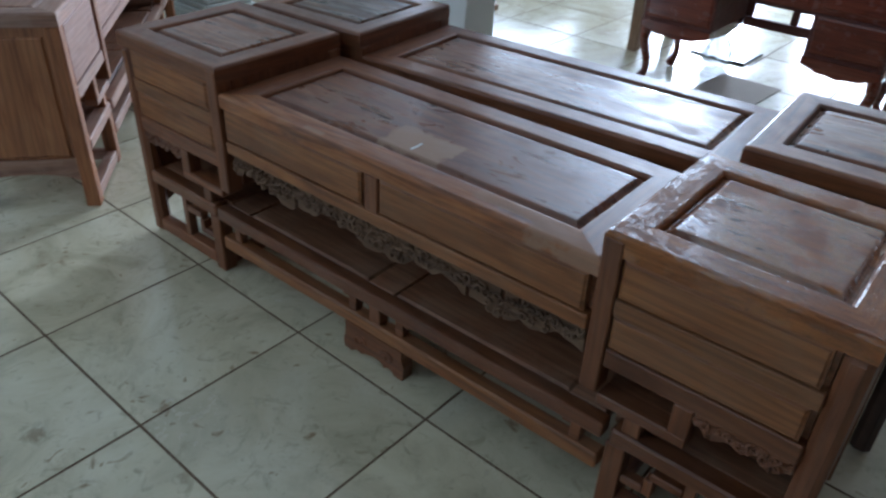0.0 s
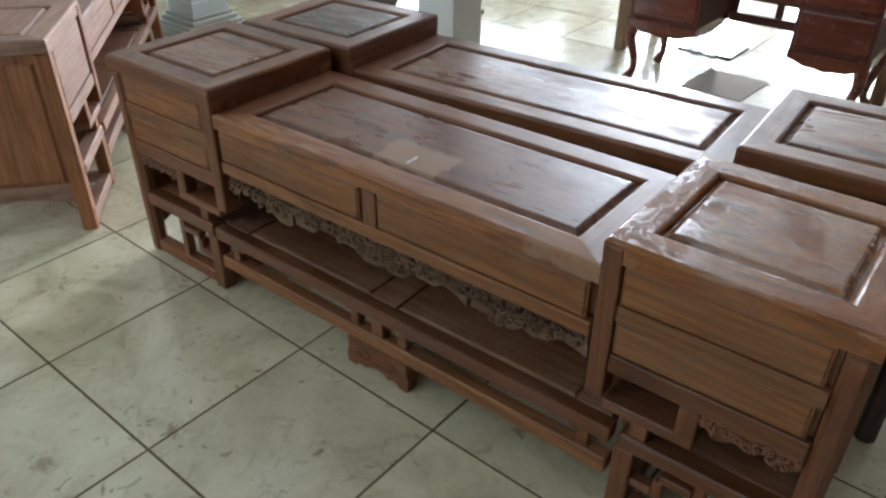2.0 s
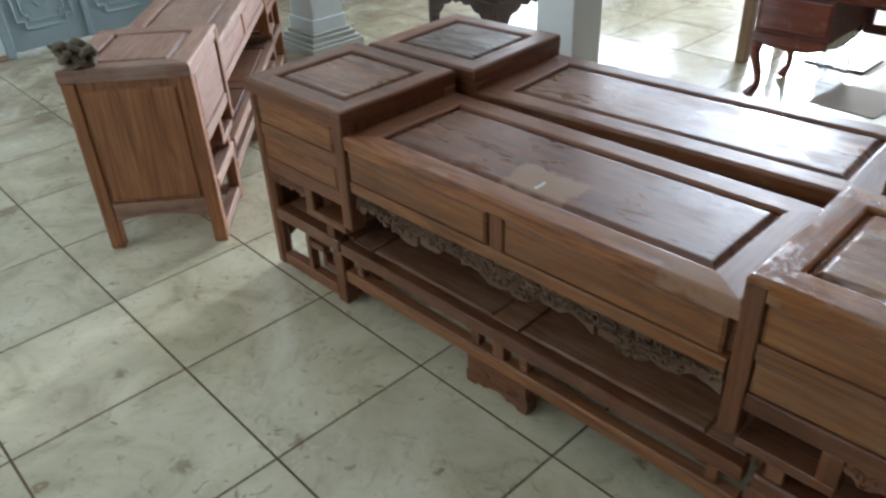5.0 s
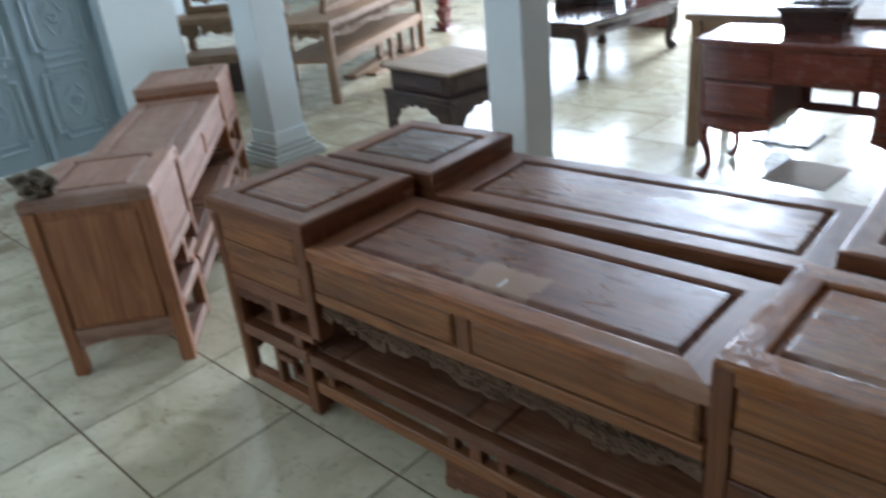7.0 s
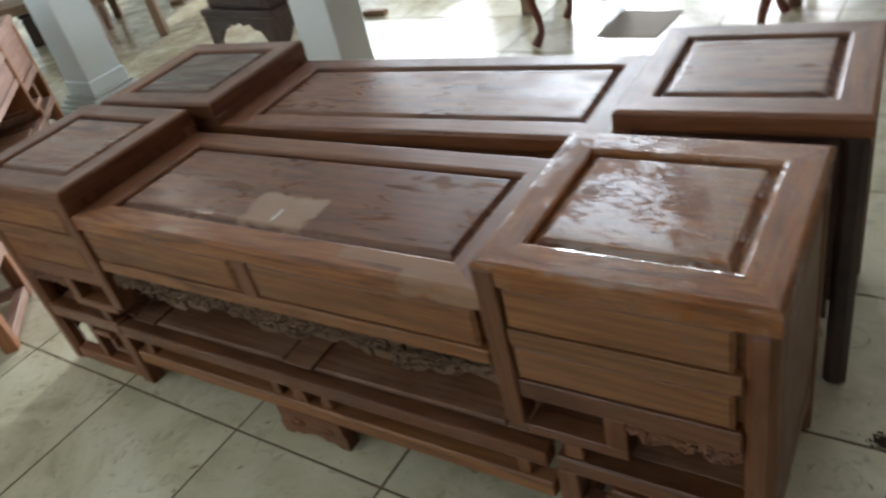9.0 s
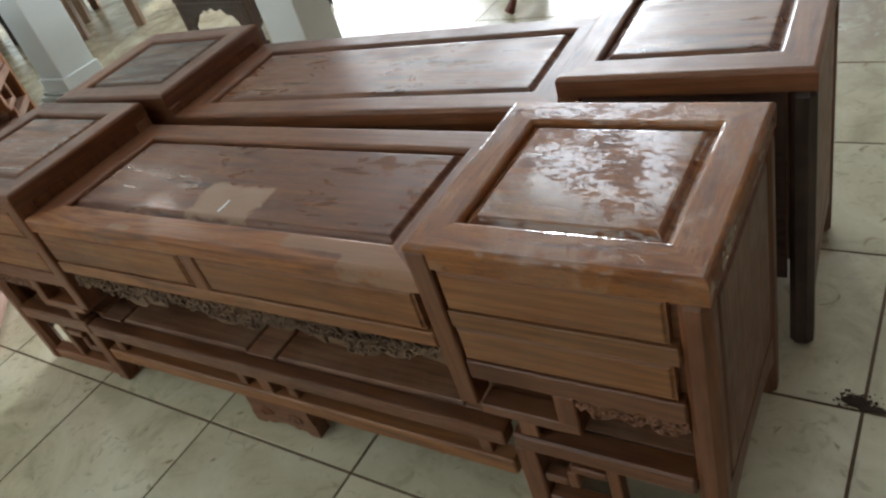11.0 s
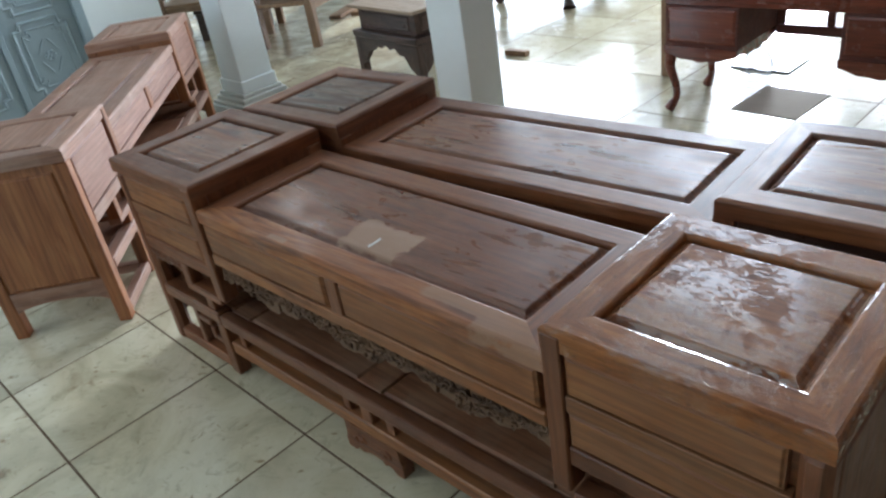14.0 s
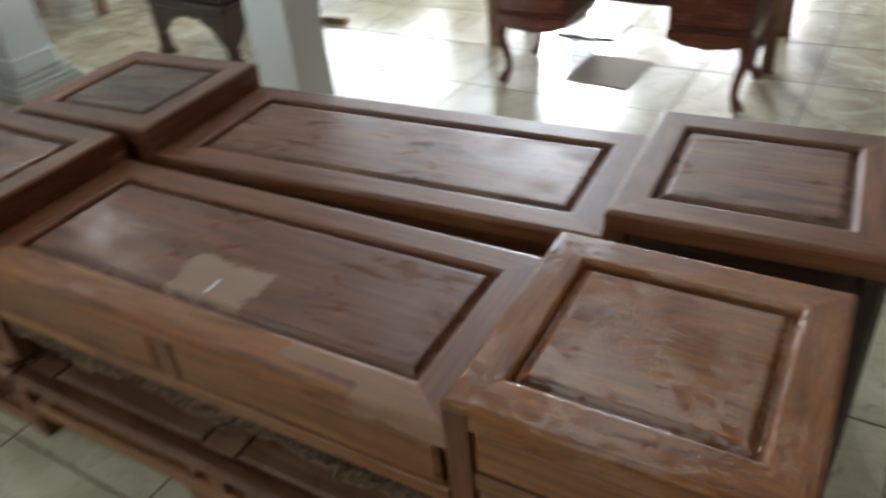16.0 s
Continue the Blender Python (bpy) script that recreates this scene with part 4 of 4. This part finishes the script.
def console_table(m, W, D, H, carved=True, label="pale unfinished altar table with a carved apron and a lower shelf"):
    t = root("altar_table", m, label, "table")
    part("tabletop", bar(-0.02, W + 0.02, -0.02, D + 0.02, H - 0.05, H, 0.006, 2), pale_x, t)
    for x in (0.0, W - 0.065):
        for y in (0.0, D - 0.065):
            part("leg", bar(x, x + 0.065, y, y + 0.065, 0.0, H - 0.051, 0.005), pale_z, t)
    part("carved_apron", carving(0.066, W - 0.066, H - 0.052, 0.13, 0.015, 31, 0.02, 0.045), pale_x, t)
    bm = carving(0.066, D - 0.066, H - 0.052, 0.1, 0.0, 37, 0.02, 0.04)
    for v in bm.verts:
        a, b, c = v.co
        v.co = (0.02 + b, a, c)
    bmesh.ops.recalc_face_normals(bm, faces=bm.faces)
    part("carved_apron", bm, pale_x, t)
    part("shelf", bar(0.01, W - 0.01, 0.01, D - 0.01, 0.33, 0.36, 0.004), pale_x, t)
    for y in (0.012, D - 0.05):
        part("rail", bar(0.066, W - 0.066, y, y + 0.038, 0.285, 0.329, 0.003), pale_x, t)
    return t


def carved_frame(m, W, H):
    f = root("carved_screen", m, "pale wooden screen with pierced scroll carving on the altar table", "screen")
    for a in (bar(0, W, 0, 0.05, 0, 0.06, 0.004), bar(0, W, 0, 0.05, H - 0.06, H, 0.004)):
        part("rail", a, pale_x, f)
    for a in (bar(0, 0.06, 0, 0.05, 0.061, H - 0.061, 0.004), bar(W - 0.06, W, 0, 0.05, 0.061, H - 0.061, 0.004)):
        part("stile", a, pale_z, f)
    for i in range(3):
        zt = H - 0.062 - i * (H - 0.13) / 3
        part("scrollwork", carving(0.062, W - 0.062, zt, (H - 0.12) / 3, 0.012, 41 + i, 0.02, 0.05), pale_x, f)
    return f


def carved_post(m, H):
    p = root("carved_post", m, "dark red carved wooden post figure", "carving")
    bm = bmesh.new()
    pts = [(0, 0, H * k / 40) for k in range(41)]
    rad = [0.075 + 0.022 * math.sin(k * 1.3) + 0.015 * math.sin(k * 2.9 + 1) for k in range(41)]
    tube(bm, pts, rad, 10)
    rng = random.Random(9)
    for k in range(70):
        a, z = rng.random() * 6.3, rng.uniform(0.03, H - 0.05)
        bmesh.ops.create_icosphere(bm, subdivisions=1, radius=rng.uniform(0.015, 0.035), matrix=Matrix.Translation((0.08 * math.cos(a), 0.08 * math.sin(a), z)))
    smooth(part("shaft", bm, mahogany_z, p), 50)
    part("base", bar(-0.12, 0.12, -0.12, 0.12, 0, 0.03, 0.01, 2), mahogany_x, p)
    return p


pedestal_desk(empty_pose(-0.342, 2.54, 0, 0.8))
plain_desk(empty_pose(-0.641, 3.005, 0, 2.0))
carved_stool(empty_pose(-2.432, 2.315, 0, -5), 0.62, 0.575, 0.502)
long_table(empty_pose(-2.932, 4.173, 0, -4.5), 0.86, 1.39, 0.464)
console_table(empty_pose(-3.509, 2.739, 0, 116), 2.3, 0.55, 0.655)
carved_frame(empty_pose(-3.87, 3.0, 0.655, 116) @ pose(0, 0, 0, 12, 0, 0), 1.36, 0.64)
console_table(empty_pose(-5.1, 2.234, 0, 41.5), 0.97, 0.46, 0.686, label="small brown altar table with carved apron standing beyond the wall's end")
carved_post(empty_pose(-5.02, 5.65, 0, 0), 1.17)

o = root("storage_box", empty_pose(-4.963, 2.496, 0, 41.5), "dark low wooden box standing under the small altar table", "box")
part("body", bar(0, 0.6, 0, 0.3, 0.0, 0.24, 0.008, 2), dark_x, o)
part("lid", bar(-0.012, 0.612, -0.012, 0.312, 0.241, 0.265, 0.006, 2), dark_x, o)

# planter on the mahogany desk, and pieces on the low table
b = root("planter", empty_pose(-0.06, 2.72, 0.735, 4), "dark rectangular planter with a small carved tree on the desk", "planter")
bm = bmesh.new()
rows = grid_rings(bm, [rect(0.02, 0.28, 0.02, 0.18, 0), rect(0.0, 0.3, 0.0, 0.2, 0.1), rect(-0.012, 0.312, -0.012, 0.212, 0.105), rect(-0.012, 0.312, -0.012, 0.212, 0.125), rect(0.008, 0.292, 0.008, 0.192, 0.125), rect(0.012, 0.288, 0.012, 0.188, 0.1)])
bm.faces.new(rows[-1])
bm.faces.new(list(reversed(rows[0])))
part("pot", bm, dark_x, b)
bm = bmesh.new()
tube(bm, [(0.16, 0.1, 0.1), (0.17, 0.1, 0.2), (0.15, 0.11, 0.32), (0.17, 0.1, 0.45), (0.16, 0.1, 0.56)], [0.022, 0.018, 0.015, 0.011, 0.006], 8)
smooth(part("trunk", bm, dark_z, b), 60)
rng = random.Random(21)
for k in range(7):
    z, a = 0.22 + 0.045 * k, k * 2.2
    d = 0.14 - 0.012 * k
    tip = (0.16 + d * math.cos(a), 0.1 + 0.6 * d * math.sin(a), z + 0.03)
    br = part("branch", tube(bmesh.new(), [(0.16, 0.1, z), (0.16 + 0.5 * d * math.cos(a), 0.1 + 0.3 * d * math.sin(a), z + 0.025), tip], [0.008, 0.006, 0.004], 6), dark_z, b)
    bm = bmesh.new()
    for q in range(9):
        c0 = Vector(tip) + Vector((rng.gauss(0, 0.025), rng.gauss(0, 0.02), rng.gauss(0.006, 0.008)))
        e0 = c0 + Vector((rng.gauss(0, 0.02), rng.gauss(0, 0.02), 0.015))
        tube(bm, [c0, c0.lerp(e0, 0.5) + Vector((0, 0, 0.004)), e0], [0.004, 0.007, 0.001], 5)
    part("leaf_cluster", bm, dark_z, br)
b = root("black_case", empty_pose(-2.46, 4.96, 0.464, 20), "small open black plastic case on the low table", "case")
part("body", bar(0, 0.16, 0, 0.03, 0, 0.17, 0.006, 2), black_mat, b)
part("tray", bar(0, 0.16, -0.1, -0.002, 0, 0.03, 0.006, 2), black_mat, b)


def carved_branch(m, n, seed, material, label):
    r = root("wood_carving", m, label, "carving")
    rng = random.Random(seed)
    for i in range(n):
        x = 0.05 * i
        pts = [(x + 0.02 * math.sin(k), 0.03 * math.cos(k * 1.3 + i), 0.03 + 0.022 * k * (0.6 + 0.5 * rng.random())) for k in range(6)]
        pts[0] = (x, 0, 0.0)
        bm = bmesh.new()
        tube(bm, pts, [0.03, 0.034, 0.03, 0.026, 0.02, 0.012], 7)
        smooth(part("branch", bm, material, r), 60)
    return r


carved_branch(empty_pose(-2.69, 4.63, 0.464, 60), 9, 3, dark_x, "dark knotty wood carving lying on the low table")
carved_branch(empty_pose(-2.36, 5.28, 0.464, 120), 6, 8, mahogany_x, "reddish wood carving lying on the low table")

# crumpled cloth on the corner of the dusty cabinet
rag = root("crumpled_cloth", empty_pose(-1.34, -0.29, 0.696, 30), "crumpled dusty brown cloth on the cabinet's corner", "cloth")
bm = bmesh.new()
rng = random.Random(5)
for i in range(16):
    ang, r0 = rng.random() * 6.3, rng.uniform(0.01, 0.065)
    cx, cy = r0 * math.cos(ang), 0.7 * r0 * math.sin(ang)
    size = rng.uniform(0.02, 0.036)
    z = size * 0.75 + rng.uniform(0, 0.035)
    t0, pts = rng.random() * 6.3, []
    for k in range(9):
        a = t0 + k * 0.62
        pts.append((cx + size * math.cos(a), cy + size * 0.8 * math.sin(a), max(0.008, z + size * 0.7 * math.sin(a * 1.4 + i))))
    tube(bm, pts, [0.007 + 0.007 * math.sin(k / 8 * 3.14) for k in range(9)], 7)
smooth(part("folds", bm, rag_mat, rag), 70)

# shop front: glazed folding doors set open, curtain
for x, turn in ((-2.9, 60), (-2.3, 105), (-1.85, 75), (0.5, 80)):
    g = root("glass_door", empty_pose(x, 8.5, 0, turn), "narrow aluminium framed glass door leaf standing open", "door", "open leaves of the shop front")
    for a in (bar(0, 0.05, 0, 0.04, 0.02, 2.6, 0.003), bar(0.65, 0.7, 0, 0.04, 0.02, 2.6, 0.003)):
        part("stile", a, metal_mat, g)
    for a in (bar(0.051, 0.649, 0, 0.04, 0.02, 0.14, 0.003), bar(0.051, 0.649, 0, 0.04, 2.52, 2.6, 0.003)):
        part("rail", a, metal_mat, g)
curtain = root("curtain", empty_pose(-4.25, 8.45, 0, 0), "grey hanging curtain gathered beside the shop front", "curtain")
bm = bmesh.new()
rows = []
for z in (0.05, 2.7):
    rows.append([bm.verts.new((1.15 * i / 60, 0.05 * math.sin(i * 0.9), z)) for i in range(61)])
for i in range(60):
    bm.faces.new((rows[0][i], rows[0][i + 1], rows[1][i + 1], rows[1][i]))
bmesh.ops.solidify(bm, geom=list(bm.faces), thickness=0.006)
smooth(part("cloth", bm, curtain_mat, curtain), 80)
part("rod", tube(bmesh.new(), [(-0.05, 0, 2.72), (1.2, 0, 2.72)], 0.012, 8), metal_mat, curtain)

# screen on the small altar table, red panel by the shop front, bits on the floor
carved_frame(empty_pose(-5.31, 2.54, 0.686, 41.5), 0.83, 0.46)
r = root("red_panel", empty_pose(-3.03, 6.38, 0, -8), "upright dark red wooden panel with a moulded edge", "panel")
part("board", bar(0.061, 0.56, 0.01, 0.05, 0.03, 1.7, 0.004), mahogany_z, r)
for x in (0.0, 0.561):
    part("stile", bar(x, x + 0.06, 0.0, 0.06, 0.0, 1.75, 0.012, 2), mahogany_z, r)
part("foot_rail", bar(0.061, 0.56, -0.02, 0.08, 0.0, 0.029, 0.004), mahogany_x, r)
for k, (x, y, a, n) in enumerate(((-3.98, 3.58, 110, 1.2), (-4.115, 3.44, 116, 1.4), (-4.325, 4.46, 148, 0.8), (-3.65, 4.22, 60, 0.65))):
    o = root("timber_plank", empty_pose(x, y, 0, a), "pale sawn plank lying on the floor under the altar table", "plank", "planks under the altar table")
    part("board", bar(0, n, 0, 0.12, 0, 0.03, 0.004), pale_x, o)
o = root("low_bench", empty_pose(-4.305, 4.1, 0, 100), "small low bench of red-brown wood under the altar table", "bench")
part("seat", bar(0, 0.5, 0, 0.25, 0.27, 0.3, 0.006, 2), pale_x, o)
for x in (0.03, 0.42):
    for y in (0.02, 0.18):
        part("leg", bar(x, x + 0.05, y, y + 0.05, 0, 0.269, 0.004), pale_z, o)
o = root("wood_offcut", empty_pose(-1.83, 3.035, 0, 4), "small brown wood offcut lying on the tiles", "offcut")
part("block", bar(0, 0.17, 0, 0.05, 0, 0.035, 0.006, 2), pale_x, o)
# the desk's shade on the tiles, put in as a thin brown sheet
o = root("shade_sheet", empty_pose(-0.075, 2.69, 0, -3), "thin dull brown sheet added for the desk's shade on the tiles", "cardboard")
part("sheet", bar(0, 0.33, 0, 0.36, 0.0005, 0.004, 0.001), sheet_mat, o)
o = root("white_board", empty_pose(-0.354, 3.253, 0, -1), "white board with dark edges lying on the tiles behind the desk", "board")
part("edge", bar(0, 0.33, 0, 0.27, 0.0005, 0.011, 0.002), black_mat, o)
part("face", bar(0.004, 0.326, 0.004, 0.266, 0.0111, 0.0135, 0.0008), plastic_mat, o)
o = root("plastic_bag", empty_pose(-0.145, 3.13, 0, 20), "small crumpled clear plastic bag on the tiles under the desk", "bag")
bm = bmesh.new()
bmesh.ops.create_icosphere(bm, subdivisions=4, radius=1.0)
for v in bm.verts:
    x, y, z = v.co
    f = 1 + 0.16 * math.sin(5 * x + 3 * z) * math.cos(6 * y - 2 * z) + 0.1 * abs(math.sin(11 * x - 7 * y + 5 * z)) + 0.05 * math.sin(23 * x + 19 * y)
    v.co = (0.07 * x * f * (1 - 0.25 * z), 0.05 * y * f * (1 - 0.25 * z), max(0.001, 0.085 + 0.09 * z * f))
smooth(part("film", bm, bag_mat, o), 30)
crumbs = bmesh.new()
rng = random.Random(17)
for k in range(150):
    a, d = rng.random() * 6.3, abs(rng.gauss(0, 0.03))
    r0 = rng.uniform(0.0012, 0.0045)
    mm = Matrix.LocRotScale((1.485 + d * math.cos(a), 0.525 + 0.5 * d * math.sin(a), r0 * 0.3), Euler((rng.random(), rng.random(), rng.random() * 6)), (1, rng.uniform(0.6, 1.2), 0.5))
    bmesh.ops.create_icosphere(crumbs, subdivisions=1, radius=r0, matrix=mm)
for cx, cy, rx, ry in ((1.48, 0.525, 0.032, 0.014), (1.515, 0.51, 0.05, 0.01)):
    rim = []
    for k in range(22):
        a = k / 22 * 2 * math.pi
        f = rng.uniform(0.6, 1.15)
        rim.append((cx + rx * f * math.cos(a), cy + ry * f * math.sin(a)))
    low = [crumbs.verts.new((x, y, 0.0004)) for x, y in rim]
    high = [crumbs.verts.new((cx + 0.8 * (x - cx), cy + 0.8 * (y - cy), 0.0022)) for x, y in rim]
    for k in range(22):
        crumbs.faces.new((low[k], low[(k + 1) % 22], high[(k + 1) % 22], high[k]))
    crumbs.faces.new(high)
tagged(part("debris", crumbs, black_dirt, None), "dark brown soil smeared on a broken tile corner", "dirt", "", "stuff")

# ---- floor tiles ----
TILE = 0.5
GAP = 0.0037


def tile_mesh():
    h = TILE / 2 - GAP
    bm = bmesh.new()
    e = 0.0003
    rows = grid_rings(bm, [rect(-h, h, -h, h, -0.006), rect(-h, h, -h, h, -e), rect(-h + e, h - e, -h + e, h - e, 0.0)])
    bm.faces.new(rows[-1])
    me = bpy.data.meshes.new("tile")
    bm.to_mesh(me)
    bm.free()
    me.materials.append(tile_mat)
    return me


shared = tile_mesh()
rest = bmesh.new()
rng = random.Random(2)
for i in range(-22, 9):
    for j in range(-9, 18):
        x, y = (i + 0.5) * TILE, (j + 0.5) * TILE
        if not (-11 < x - 0.25 and x + 0.25 < 2.8 and -4.2 < y - 0.25 and y + 0.25 < 9):
            continue
        if -6.1 < x < 2.5 and -2.1 < y < 6.1 and (-4.2 < x or y > 2) and not (x < -3 and y < -0.6) and not (x < -4.2 and y > 5):
            ob = new("tile", shared)
            ob.parent = floor
            ob.matrix_local = pose(x, y, rng.uniform(-0.0004, 0.0003), rng.uniform(-0.06, 0.06), rng.uniform(-0.06, 0.06), rng.choice((0, 90, 180, 270)))
        else:
            h = TILE / 2 - GAP
            grid_rings(rest, [rect(x - h, x + h, y - h, y + h, -0.006), rect(x - h, x + h, y - h, y + h, 0.0)])
            rest.verts.ensure_lookup_table()
            rest.faces.new(rest.verts[-4:])
tagged(part("far_tiles", rest, tile_mat, floor), "cream marbled floor tiles further off", "", "", "stuff")
